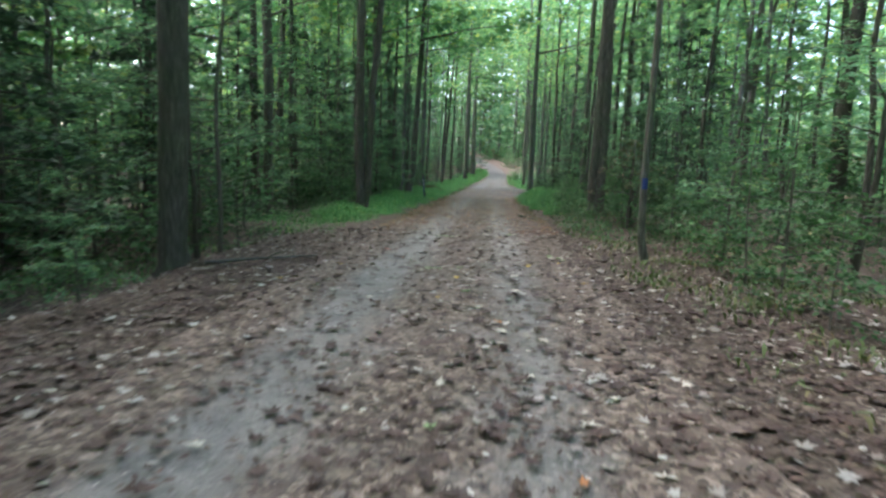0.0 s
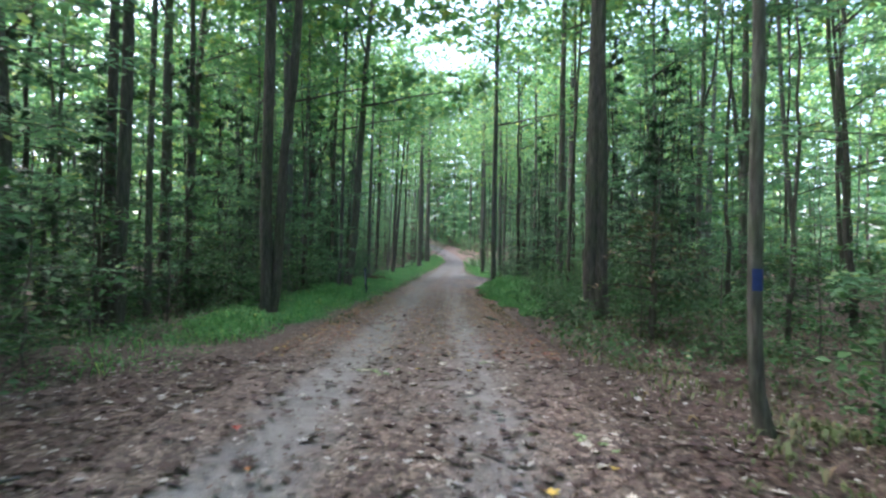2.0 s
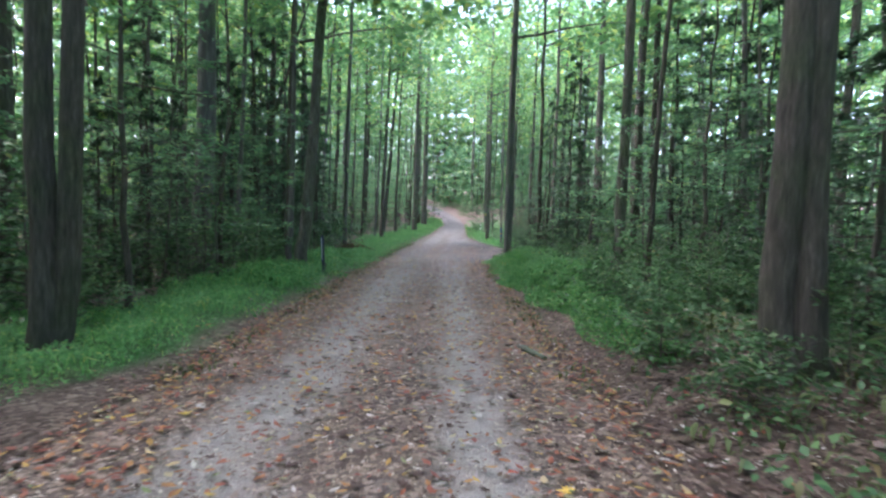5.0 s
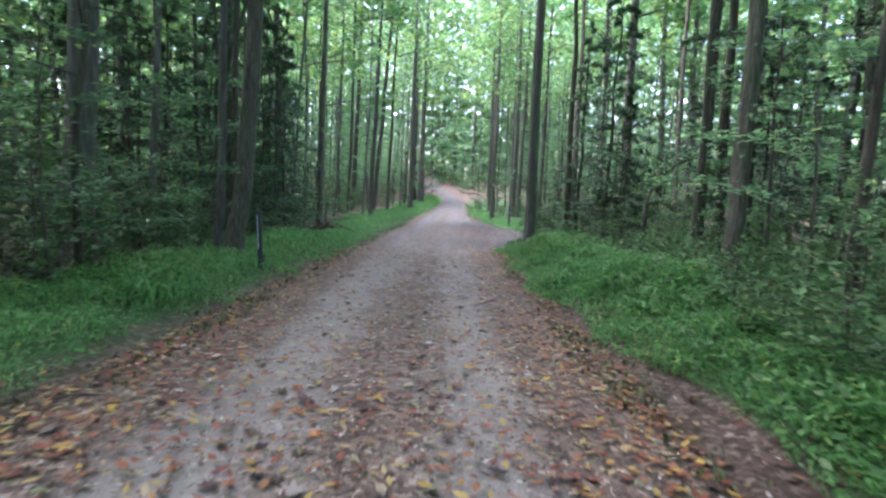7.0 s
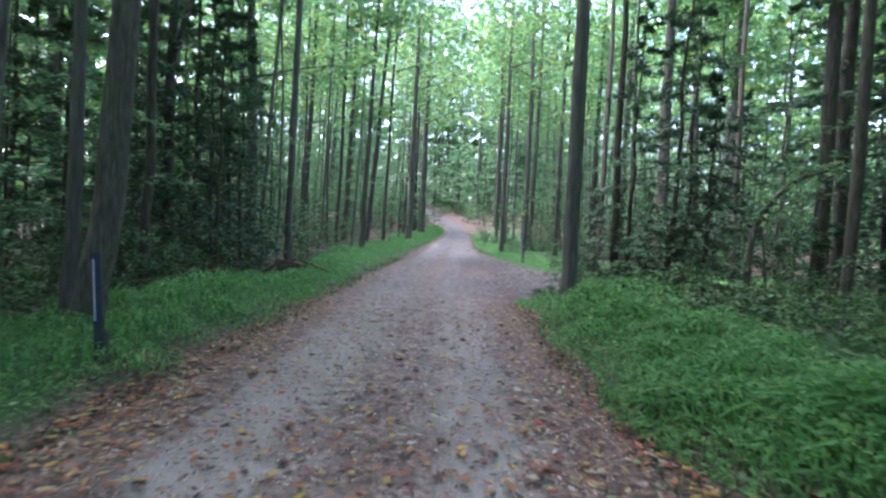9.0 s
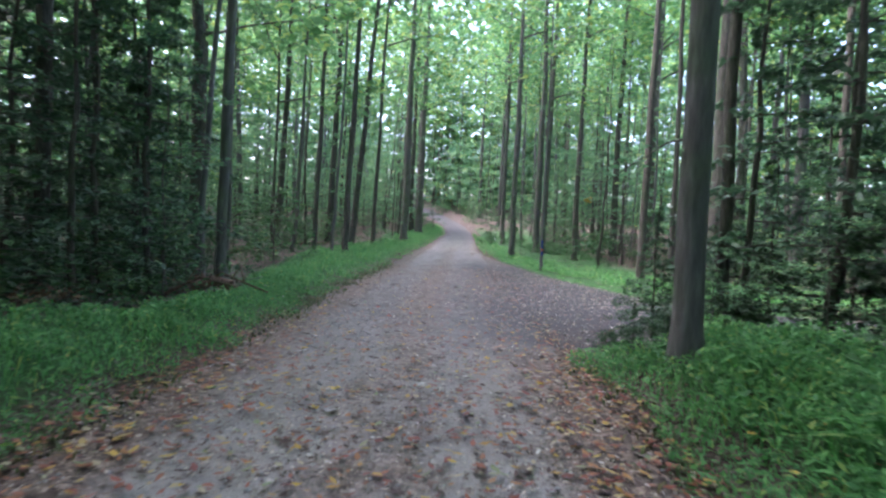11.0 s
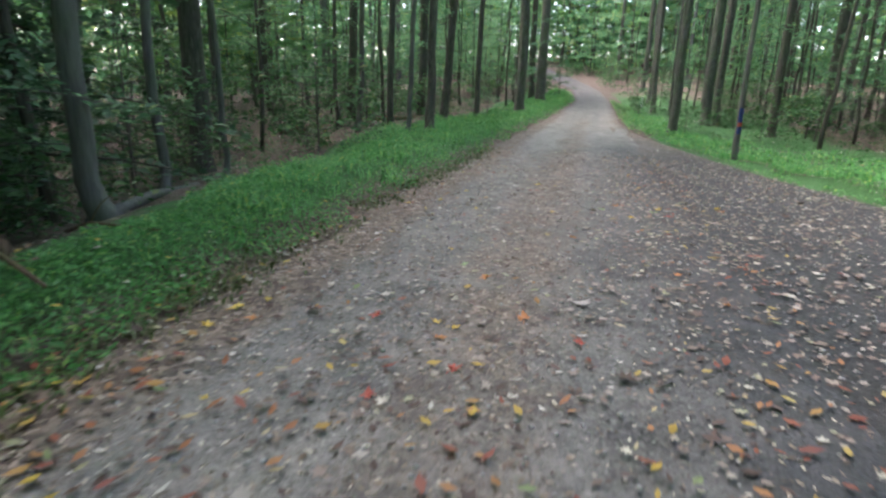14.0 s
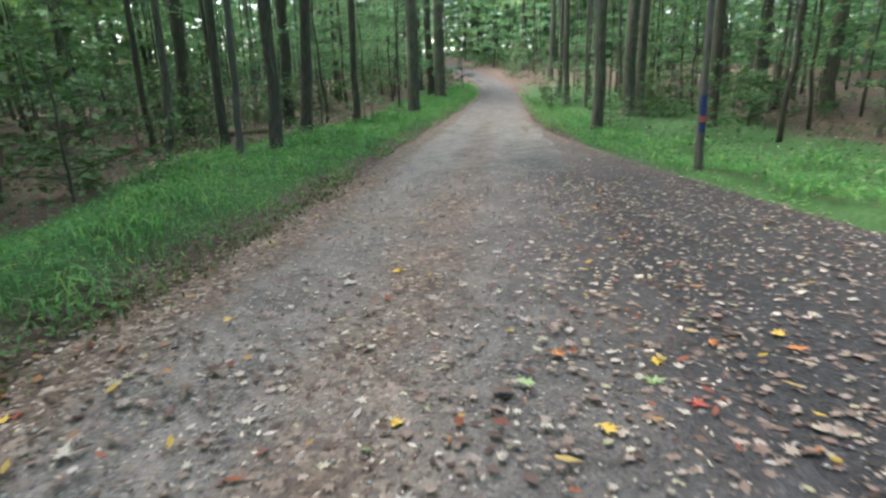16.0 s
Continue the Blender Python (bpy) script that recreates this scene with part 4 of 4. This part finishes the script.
def ground_cover():
    rng = np.random.default_rng(31)
    n = 42000
    y = rng.uniform(1, 62, n)
    sidew = np.where(rng.uniform(0, 1, n) < 0.5, -1, 1)
    off = 2.0 + rng.uniform(0, 1, n) ** 1.3 * 11
    x = road_mid(y) + sidew * (road_half(y) + off)
    keep = clumpy(rng, x, y, 0.12) & ~on_side(x, y, 0.3) & ~((sidew < 0) & (y < 12) & (off < 2.6))
    x, y = x[keep], y[keep]
    bx, by = rng.uniform(1.9, 7.5, 14000), rng.uniform(13, 31, 14000)
    ok = clumpy(rng, bx, by, 0.35) & (bx > 1.9 + 0.9 * step(23, 26, by))
    x, y = np.concatenate([x, bx[ok]]), np.concatenate([y, by[ok]])
    P = np.stack([x, y, land(x, y) + rng.uniform(0.03, 0.35, len(x))], 1)
    tagged(new("ground_cover", leaf_mesh("ground_cover", P, rng.uniform(0.05, 0.12, len(x)), LEAF_SHRUB, rng, 0.5, 0.6)), "low green seedlings and leaves covering the forest floor", "undergrowth", kind="stuff")


verge_grass()
ground_cover()


# ---- fallen leaves ----
def lobed_outline():
    """Outline of a lobed leaf, one unit long."""
    radii = [0.5, 0.26, 0.46, 0.22, 0.42, 0.2, 0.34, 0.14, 0.34, 0.2, 0.42, 0.22, 0.46, 0.26]
    return [(r * np.cos(2 * np.pi * i / 14), r * np.sin(2 * np.pi * i / 14)) for i, r in enumerate(radii)]


OUT = np.array(lobed_outline())


def litter_mesh(name, x, y, size, mat, rng, curl=0.25, lift=0.012, lobed=True):
    n = len(x)
    out = OUT if lobed else np.array([(0.5, 0), (0.0, 0.27), (-0.5, 0.06), (-0.42, -0.1), (0.05, -0.25)])
    k = len(out)
    az = rng.uniform(0, 2 * np.pi, n)
    c, s = np.cos(az)[:, None], np.sin(az)[:, None]
    ox, oy = out[None, :, 0] * rng.uniform(0.85, 1.15, (n, 1)), out[None, :, 1] * rng.uniform(0.6, 1.1, (n, 1))
    tx, ty = rng.normal(0, 0.1, (n, 1)), rng.normal(0, 0.1, (n, 1))
    S = size[:, None]
    lx, ly = S * (c * ox - s * oy), S * (s * ox + c * oy)
    lz = S * (rng.uniform(0.2, 1, (n, 1)) * curl * (oy ** 2 * 2.5 + ox ** 2) + 0.03 * rng.standard_normal((n, k)))
    z0 = (land(x, y) + lift)[:, None]
    v = np.stack([x[:, None] + lx, y[:, None] + ly, z0 + lz + tx * lx + ty * ly + np.abs(tx) * S * 0.4 + np.abs(ty) * S * 0.4], 2)
    tri = np.array([(0, i, i + 1) for i in range(1, k - 1)])
    if lobed:
        centre = np.stack([x, y, (z0[:, 0] + np.abs(tx[:, 0]) * size * 0.4)], 1)[:, None]
        v, k = np.concatenate([v, centre], 1), k + 1
        tri = np.array([(k - 1, i, (i + 1) % (k - 1)) for i in range(k - 1)])
    f = (k * np.arange(n)[:, None, None] + tri[None]).reshape(-1, 3)
    return quick_mesh(name, v.reshape(-1, 3), f, mat)


def litter():
    rng = np.random.default_rng(41)

    def cover(x, y):
        u = (x - road_mid(y)) / road_half(y)
        tracks = np.exp(-((u + 0.42) / 0.3) ** 2) + 0.7 * np.exp(-((u - 0.42) / 0.22) ** 2)
        base = np.where(np.abs(u) < 1, 0.66 - 0.4 * np.clip(tracks, 0, 1) + 0.3 * np.abs(u) ** 4, 0.95)
        base = base * np.interp(y, [0, 24, 31, 35, 50, 70], [1, 0.9, 0.85, 0.5, 0.5, 0.4])
        base = np.where((u > 0.45) & (u <= 1) & (y > 33) & (y < 50), 0.13, base)
        grassy = ((u < -1.02) & (y > 13)) | ((u > 1.05) & (y > 20) & (y < 31.8))
        return np.where(on_side(x, y, -0.2) & (u > 1), 0.12, np.where(grassy, 0.05, base))

    n = 135000
    x, y = rng.uniform(-5.2, 5.2, n), 0.3 + 50 * rng.uniform(0, 1, n) ** 1.15
    keep = rng.uniform(0, 1, n) < cover(x, y)
    x, y = x[keep], y[keep]
    near = rng.uniform(0, 1, len(x)) < np.where(y < 14, 0.3, np.where(y > 33, 0.03, 0.1))
    tagged(new("leaf_litter", litter_mesh("leaf_litter", x[~near], y[~near], rng.uniform(0.03, 0.085, (~near).sum()), LITTER, rng, 0.25, 0.008, lobed=False)), "brown and pale dead leaves strewn over the ground", "leaf litter", kind="stuff")
    tagged(new("lobed_leaf_litter", litter_mesh("lobed_leaf_litter", x[near], y[near], rng.uniform(0.08, 0.17, near.sum()), LITTER, rng, 0.3, 0.01)), "brown and pale lobed leaves lying on the road", "leaf litter", kind="stuff")
    n = 60000
    x, y = rng.uniform(-3.2, 3.2, n), 13 + 34 * rng.uniform(0, 1, n)
    u = np.abs((x - road_mid(y)) / road_half(y))
    keep = rng.uniform(0, 1, n) < np.where(u < 1.05, 0.36 + 0.7 * u ** 3, 0.08) * np.interp(y, [13, 20, 31, 36], [0.4, 1, 0.8, 0.08])
    x, y = x[keep], y[keep]
    tagged(new("coloured_leaf_litter", litter_mesh("coloured_leaf_litter", x, y, rng.uniform(0.035, 0.1, len(x)), BRIGHT, rng, 0.3, 0.028, False)), "small orange, yellow and red fallen leaves", "leaf litter", kind="stuff")
    n = 100000
    x, y = rng.uniform(-2.7, 4.5, n), np.where(rng.uniform(0, 1, n) < 0.5, rng.uniform(12, 31, n), rng.uniform(29, 47, n))
    u = (x - road_mid(y)) / road_half(y)
    inside = (np.abs(u) < 1.0) | on_side(x, y, -0.1)
    keep = inside & (rng.uniform(0, 1, n) < np.clip(0.95 - 0.6 * np.exp(-((u - 0.35) / 0.2) ** 2) - 0.75 * (u > 1) - 0.6 * step(0.4, 0.9, u) * (y > 33), 0.1, 1))
    x, y = x[keep], y[keep]
    tagged(new("leaf_crumbs", litter_mesh("leaf_crumbs", x, y, rng.uniform(0.015, 0.045, len(x)), CRUMB, rng, 0.3, 0.012, False)), "tan crumbs of trodden leaves on the gravel", "leaf litter", kind="stuff")
    n = 34000
    x, y = rng.uniform(-2.5, 4.8, n), rng.uniform(31, 46, n)
    u = (x - road_mid(y)) / road_half(y)
    inside = (np.abs(u) < 1.0) | on_side(x, y, -0.1)
    keep = inside & (rng.uniform(0, 1, n) < (0.15 + 0.85 * step(33, 39, y)) * np.clip(0.3 + 0.2 * step(0.2, 0.6, u) - 0.12 * (u > 1.3) + 0.2 * (u < -0.75), 0, 1))
    x, y = x[keep], y[keep]
    tagged(new("pale_leaf_litter", litter_mesh("pale_leaf_litter", x, y, 0.028 + 0.075 * rng.uniform(0, 1, len(x)) ** 1.6, TAN, rng, 0.12, 0.014)), "flat pale tan lobed leaves pressed on dark gravel", "leaf litter", kind="stuff")
    n = 15000
    x, y = rng.uniform(-14, 14, n), rng.uniform(0, 62, n)
    off = np.abs(x - road_mid(y)) - road_half(y)
    keep = (off > 2.0) & ~on_side(x, y, 0.2)
    x, y = x[keep], y[keep]
    tagged(new("wood_floor_litter", litter_mesh("wood_floor_litter", x, y, rng.uniform(0.06, 0.14, len(x)), LITTER, rng, 0.5, lobed=False)), "dead brown leaves covering the floor under the trees", "leaf litter", kind="stuff")


def stones():
    rng = np.random.default_rng(51)
    n = 4800
    y = 26 + 22 * rng.uniform(0, 1, n)
    x = rng.uniform(-2.5, 4.6, n)
    keep = (np.abs(x - road_mid(y)) < road_half(y)) | on_side(x, y)
    x, y = x[keep], y[keep]
    n = len(x)
    s = rng.uniform(0.006, 0.02, n)[:, None, None]
    octa = np.array([(1, 0, 0), (0, 1, 0), (-1, 0, 0), (0, -1, 0), (0, 0, 0.7), (0, 0, -0.7)])[None] * s * rng.uniform(0.7, 1.3, (n, 6, 1))
    v = np.stack([x, y, land(x, y) + 0.012], 1)[:, None] + octa
    tri = np.array([(0, 1, 4), (1, 2, 4), (2, 3, 4), (3, 0, 4), (1, 0, 5), (2, 1, 5), (3, 2, 5), (0, 3, 5)])
    f = (6 * np.arange(n)[:, None, None] + tri[None]).reshape(-1, 3)
    tagged(new("gravel_stones", quick_mesh("gravel_stones", v.reshape(-1, 3), f, STONE)), "loose grey crushed stones on the road", "gravel", kind="stuff")


litter()
stones()


# ---- single leaves that catch the eye ----
def leaf_data(name, mat, seed):
    rng = np.random.default_rng(seed)
    grow = rng.uniform(0.6, 1.25, 14)
    squeeze = rng.uniform(0.65, 1.0)
    v = [(x * g, y * g * squeeze, 0.2 * (x * x + 2 * y * y) + 0.04 * rng.standard_normal()) for (x, y), g in zip(OUT, grow)] + [(0, 0, 0.0)]
    f = [(14, i, (i + 1) % 14) for i in range(14)] + [(7, 15, 16)]
    v += [(-0.5, 0.02, 0.01), (-0.5, -0.02, 0.01)]
    f[-1] = (7, 15, 16)
    me = bpy.data.meshes.new(name)
    me.from_pydata(v, [], f)
    me.materials.append(mat)
    return me


LEAF_KINDS = {"yellow": YELLOW, "orange": ORANGE, "red": RED, "pale tan": PALE, "pale green": PALEGREEN}
LEAF_DATA = {k: [leaf_data("fallen_leaf", m, 90 + 7 * i + len(k)) for i in range(6)] for k, m in LEAF_KINDS.items()}


def fallen_leaf(x, y, size, colour, turn, lift=0.022):
    ob = new("fallen_leaf", LEAF_DATA[colour][int(turn) % 6])
    ob.matrix_world = pose(x, y, height(x, y) + lift, 5 * math.sin(turn), 6 * math.cos(turn * 1.7), turn) @ Matrix.Scale(size, 4)
    rest = "the gravel road" if lift < 0.05 else "the verge grass"
    tagged(ob, f"{colour} lobed leaf fallen flat on {rest}", "leaf", "fallen leaves")


LEAF_SPOTS = {
    "yellow": [(-0.24, 39.51), (1.05, 40.11), (0.67, 39.49), (-0.57, 41.65), (-1.54, 40.64), (1.84, 40.46), (-2.11, 35.71), (-2.12, 35.39), (-2.01, 35.88), (-0.68, 35.76), (-1.29, 33.38), (0.48, 32.25), (0.95, 20.34), (-2.06, 20.35), (1.49, 19.9), (-2.06, 25.67), (-0.35, 25.39), (-0.37, 12.39), (0.28, 12.29), (-0.38, 7.42), (0.64, 8.58), (1.33, 7.38)],
    "orange": [(0.54, 40.19), (1.84, 40.28), (-0.65, 36.77), (0.83, 37.29), (-1.92, 35.56), (-0.74, 35.6), (-0.29, 36.03), (-0.91, 32.36), (-1.84, 32.28), (-0.7, 20.08), (-0.92, 20.42), (-1.01, 20.83), (0.51, 2.54), (0.71, 25.99)],
    "red": [(0.06, 35.76), (-1.21, 35.82), (0.32, 20.31), (0.77, 25.49), (1.1, 39.69)],
}
LEAF_SPOTS["pale tan"] = [(-1.61, 39.24), (-1.27, 36.19), (0.72, 36.57), (-1.72, 36.28), (-0.83, 34.87), (0.89, 32.44), (-0.9, 7.8), (1.67, 3.55), (-0.78, 3.16), (-1.39, 2.62), (1.92, 5.13), (1.72, 7.88)]
LEAF_SPOTS["pale green"] = [(0.97, 39.89), (0.34, 39.87), (0.52, 12.95), (-0.9, 12.13), (-0.25, 3.01)]
LRNG = np.random.default_rng(61)
for colour, spots in LEAF_SPOTS.items():
    for x, y in spots:
        fallen_leaf(x, y, float(LRNG.uniform(0.1, 0.16)), colour, float(LRNG.uniform(0, 360)))
for k in range(46):
    y = float(LRNG.uniform(2.5, 14))
    fallen_leaf(float(road_mid(y) + LRNG.uniform(0, 1.2) * road_half(y)), y, float(LRNG.uniform(0.13, 0.19)), "pale tan", float(LRNG.uniform(0, 360)))
for x, y in [(-1.05, 12.2), (-0.7, 12.05), (0.6, 12.95), (-0.6, 8.1), (1.2, 9.6)]:
    for k in range(9):
        fallen_leaf(x + float(LRNG.normal(0, 0.11)), y + float(LRNG.normal(0, 0.11)), float(LRNG.uniform(0.09, 0.16)), ["pale green", "pale tan"][k % 2], float(LRNG.uniform(0, 360)))
for k in range(60):
    fallen_leaf(float(LRNG.uniform(0.7, 3.6)), float(LRNG.uniform(35.5, 42.5)), float(LRNG.uniform(0.06, 0.11)), "pale tan", float(LRNG.uniform(0, 360)))
for k in range(34):
    y = float(LRNG.uniform(19, 41))
    side = -1 if k % 3 or y > 31 else 1
    fallen_leaf(float(road_mid(y) + side * (road_half(y) + LRNG.uniform(0.1, 0.9))), y, float(LRNG.uniform(0.06, 0.1)), ["yellow", "pale tan", "yellow", "pale green"][k % 4], float(LRNG.uniform(0, 360)), 0.12)
for k in range(110):
    y = float(LRNG.uniform(3, 44))
    u = float(LRNG.uniform(-1.05, 1.05))
    u = math.copysign(abs(u) ** 0.6, u) if 15 < y < 34 else u
    mix = (0.05, 0.05, 0.04, 0.8, 0.06) if y < 14 else (0.3, 0.24, 0.14, 0.24, 0.08)
    fallen_leaf(float(road_mid(y) + u * road_half(y)), y, float(LRNG.uniform(0.06, 0.15)), list(LEAF_KINDS)[int(LRNG.choice(5, p=mix))], float(LRNG.uniform(0, 360)))


# ---- marker post, blazes, dead wood ----
def box(name, size, at, mat, parent, bevel=0.006, label=""):
    bm = bmesh.new()
    bmesh.ops.create_cube(bm, size=1.0)
    bmesh.ops.scale(bm, vec=size, verts=bm.verts)
    bmesh.ops.bevel(bm, geom=bm.edges, offset=bevel, segments=2, affect="EDGES")
    bmesh.ops.translate(bm, vec=at, verts=bm.verts)
    me = bpy.data.meshes.new(name)
    bm.to_mesh(me)
    bm.free()
    me.materials.append(mat)
    ob = new(name, me)
    ob.parent = parent
    return tagged(ob, label) if label else ob


post = new("marker_post")
post.matrix_world = pose(-3.1, 26.3, height(-3.1, 26.3), 0, -3, 6)
box("post", (0.085, 0.05, 1.15), (0, 0, 0.42), POST, post, 0.008)
box("decal", (0.045, 0.004, 0.62), (-0.015, -0.0275, 0.64), BLUE, post, 0.0015, "blue reflective strip")
box("stripe", (0.014, 0.003, 0.56), (-0.018, -0.0315, 0.65), WHITE, post, 0.001, "thin white stripe")
box("stake", (0.03, 0.03, 0.4), (0.055, 0.02, 0.06), BARK_PALE, post, 0.004, "short pale wooden stake")
tagged(post, "slim dark trail marker post with blue strip in grass", "marker post")

stump = new("white_stake")
stump.matrix_world = pose(3.3, 64.5, height(3.3, 64.5))
box("stake", (0.07, 0.07, 0.75), (0, 0, 0.25), WHITE, stump, 0.01)
tagged(stump, "small white stake standing in the grass", "stake")


def nearest_tree(x, y):
    roots = [o for o in scene.objects if o.name.startswith("tree") and o.parent is None]
    return min(roots, key=lambda o: (o.location.x - x) ** 2 + (o.location.y - y) ** 2)


def blaze(root, z0, z1, mat, label, grow=1.04, arc=1.6, face=-1.57):
    """Paint on the bark: a curved patch that follows the trunk, 3 mm proud."""
    trunk = next(o for o in root.children if o.name.startswith("trunk"))
    co = np.array([v.co for v in trunk.data.vertices])
    rings = co.reshape(-1, 10, 3)
    mids, rad = rings.mean(1), np.linalg.norm(rings - rings.mean(1)[:, None], axis=2).mean(1)
    v, n = [], 9
    for z in np.linspace(z0, z1, 6):
        c = [np.interp(z, mids[:, 2], mids[:, k]) for k in range(2)]
        r = np.interp(z, mids[:, 2], rad) * grow + 0.003
        v += [(c[0] + r * np.cos(face + arc * (k / (n - 1) - 0.5)), c[1] + r * np.sin(face + arc * (k / (n - 1) - 0.5)), z) for k in range(n)]
    ob = mesh_object("blaze", v, grid_faces(6, n), mat, root, True)
    tagged(ob, label)


blaze(nearest_tree(2.75, 9.95), 1.27, 1.46, BLUE, "blue painted trail blaze")
sign_tree = forest_tree(3.5, 46.4, 0.06, (0.0, 0), BARK_PALE, 5, "thin tree with blue and red painted blazes", scale=0.6, wiggle=0.02)
blaze(sign_tree, 0.85, 1.15, BLUE, "blue painted blaze")
blaze(sign_tree, 0.76, 0.845, REDPAINT, "red painted blaze")
blaze(sign_tree, 0.6, 0.755, BLUE, "blue painted blaze")


def dead_wood(name, points, r0, r1, label, category, twigs=(), mat=DEADWOOD):
    pts = np.array(points, float)
    pts[:, 2] += land(pts[:, 0], pts[:, 1])
    t = np.linspace(0, 1, 9)
    line = np.stack([np.interp(t, np.linspace(0, 1, len(pts)), pts[:, k]) for k in range(3)], 1)
    line += 0.25 * r0 * np.stack([np.sin(9 * t), np.cos(7 * t), np.sin(5 * t)], 1)
    root = new(name)
    root.location = line[0]
    ob = new("stem", tube_mesh("stem", [tube(line - line[0], np.linspace(r0, r1, 9), 8, 5, 0.1)], mat))
    ob.parent = root
    for at, way in twigs:
        p = line[at] - line[0]
        tw = np.stack([p + np.array(way) * q + (0, 0, 0.03 * np.sin(4 * q)) for q in np.linspace(0, 1, 5)])
        ob = new("twig", tube_mesh("twig", [tube(tw, np.linspace(r1 * 0.8, 0.003, 5), 5, at)], mat))
        ob.parent = root
    tagged(root, label, category)


dead_wood("fallen_log", [(-4.95, 37.4, 0.05), (-5.7, 39.2, 0.06), (-6.4, 41.0, 0.04)], 0.085, 0.06, "fallen grey log lying on the bank below grass", "log", mat=BARK_PALE)
dead_wood("dead_branch", [(-4.5, 35.7, 0.12), (-3.8, 35.3, 0.3), (-2.95, 35.1, 0.2)], 0.036, 0.014, "reddish-brown dead branch fallen across the grass edge", "branch", [(3, (0.1, 0.2, 0.35)), (5, (0.3, -0.2, 0.3)), (6, (-0.2, 0.1, 0.4))])
dead_wood("dead_branch", [(-4.8, 34.8, 0.08), (-4.0, 34.95, 0.26), (-3.3, 34.7, 0.16)], 0.038, 0.015, "brown dead branch lying on forest floor", "branch", [(3, (0.2, 0.2, 0.4)), (5, (0.2, -0.3, 0.15))])
dead_wood("dead_branch", [(-4.4, 36.6, 0.03), (-3.8, 36.3, 0.1), (-3.3, 36.5, 0.04)], 0.02, 0.01, "thin bent dead branch beside the grass verge", "branch", [(4, (0.15, 0.1, 0.25))])
withered = new("withered_spray")
withered.matrix_world = pose(-4.15, 35.35, height(-4.15, 35.35))
wrng = np.random.default_rng(98)
ob = new("stem", tube_mesh("stem", [tube([(-0.35, 0, 0.02), (0, 0.05, 0.16), (0.4, 0, 0.12)], [0.014, 0.01, 0.004], 5, 3)], DEADWOOD))
ob.parent = withered
ob = new("foliage", leaf_mesh("foliage", wrng.standard_normal((110, 3)) * (0.28, 0.2, 0.06) + (0, 0, 0.16), wrng.uniform(0.06, 0.12, 110), LEAF_RUST, wrng, 0.6, 0.5))
ob.parent = withered
tagged(withered, "withered rust-brown spray of leaves on the ground", "branch")
second = copy_thing(withered, pose(-4.6, 32.2, height(-4.6, 32.2) + 0.14, 0, 0, 70))
second["label"] = "withered rust-brown spray of leaves behind the grass"
dead_wood("rotten_log", [(-4.25, 35.2, 0.12), (-3.95, 35.35, 0.17), (-3.65, 35.4, 0.12)], 0.11, 0.085, "reddish-brown rotten log piece behind grass", "log", [(2, (-0.06, 0.02, 0.22))])
dead_wood("bare_sapling", [(-4.0, 35.5, -0.05), (-4.02, 35.5, 0.7), (-3.75, 35.45, 1.25), (-3.3, 35.4, 1.45)], 0.018, 0.007, "bent bare sapling stem behind grass", "sapling", [(5, (0.2, 0.1, 0.3)), (6, (0.25, -0.1, 0.1))], BARK_MID)
dead_wood("fallen_stick", [(-5.1, 34.4, 0.03), (-4.8, 34.5, 0.05), (-4.5, 34.55, 0.03)], 0.02, 0.014, "small pale stick on the forest floor", "stick", (), BARK_PALE)
dead_wood("fallen_stick", [(1.0, 18.75, 0.035), (1.1, 18.5, 0.045), (1.22, 18.25, 0.035)], 0.04, 0.03, "short thick grey stick lying on the road edge", "stick", mat=BARK_PALE)
dead_wood("fallen_stick", [(-3.8, 7.2, 0.04), (-3.2, 7.9, 0.07), (-2.7, 8.6, 0.05)], 0.026, 0.012, "forked pale grey stick among fallen leaves", "stick", [(4, (0.35, 0.1, 0.12)), (6, (-0.1, 0.3, 0.15))], BARK_PALE)
dead_wood("fallen_log", [(-9.5, 49.5, 0.06), (-7.0, 52.5, 0.1), (-5.4, 56.0, 0.08)], 0.11, 0.08, "old log lying on the leafy floor under trees", "log")


# ---- low limb with a yellow leaf over the road corner ----
corner_tree = nearest_tree(2.22, 31.1)
base = corner_tree.location
limb = np.array([(2.22, 31.05, 2.4), (2.0, 31.3, 2.36), (1.75, 31.7, 2.15), (1.42, 32.0, 1.88)]) - np.array(base)
ob = new("low_limb", tube_mesh("low_limb", [tube(limb, [0.013, 0.009, 0.006, 0.003], 6, 8)], BARK_MID))
ob.parent = corner_tree
yrng = np.random.default_rng(99)
P = limb[1] + (limb[3] - limb[1]) * yrng.uniform(0, 1, (46, 1)) + yrng.standard_normal((46, 3)) * (0.13, 0.13, 0.06)
ob = new("limb_foliage", leaf_mesh("limb_foliage", P, yrng.uniform(0.07, 0.13, 46), LEAF_UNDER, yrng, 0.45, 0.5))
ob.parent = corner_tree
ob = new("yellow_leaf", leaf_mesh("yellow_leaf", limb[3:] + [(0.03, -0.02, -0.06), (0.07, 0.02, -0.02)], np.array([0.1, 0.08]), YELLOW, yrng, 1.2, 0.7))
ob.parent = corner_tree
tagged(ob, "bright yellow turning leaves")
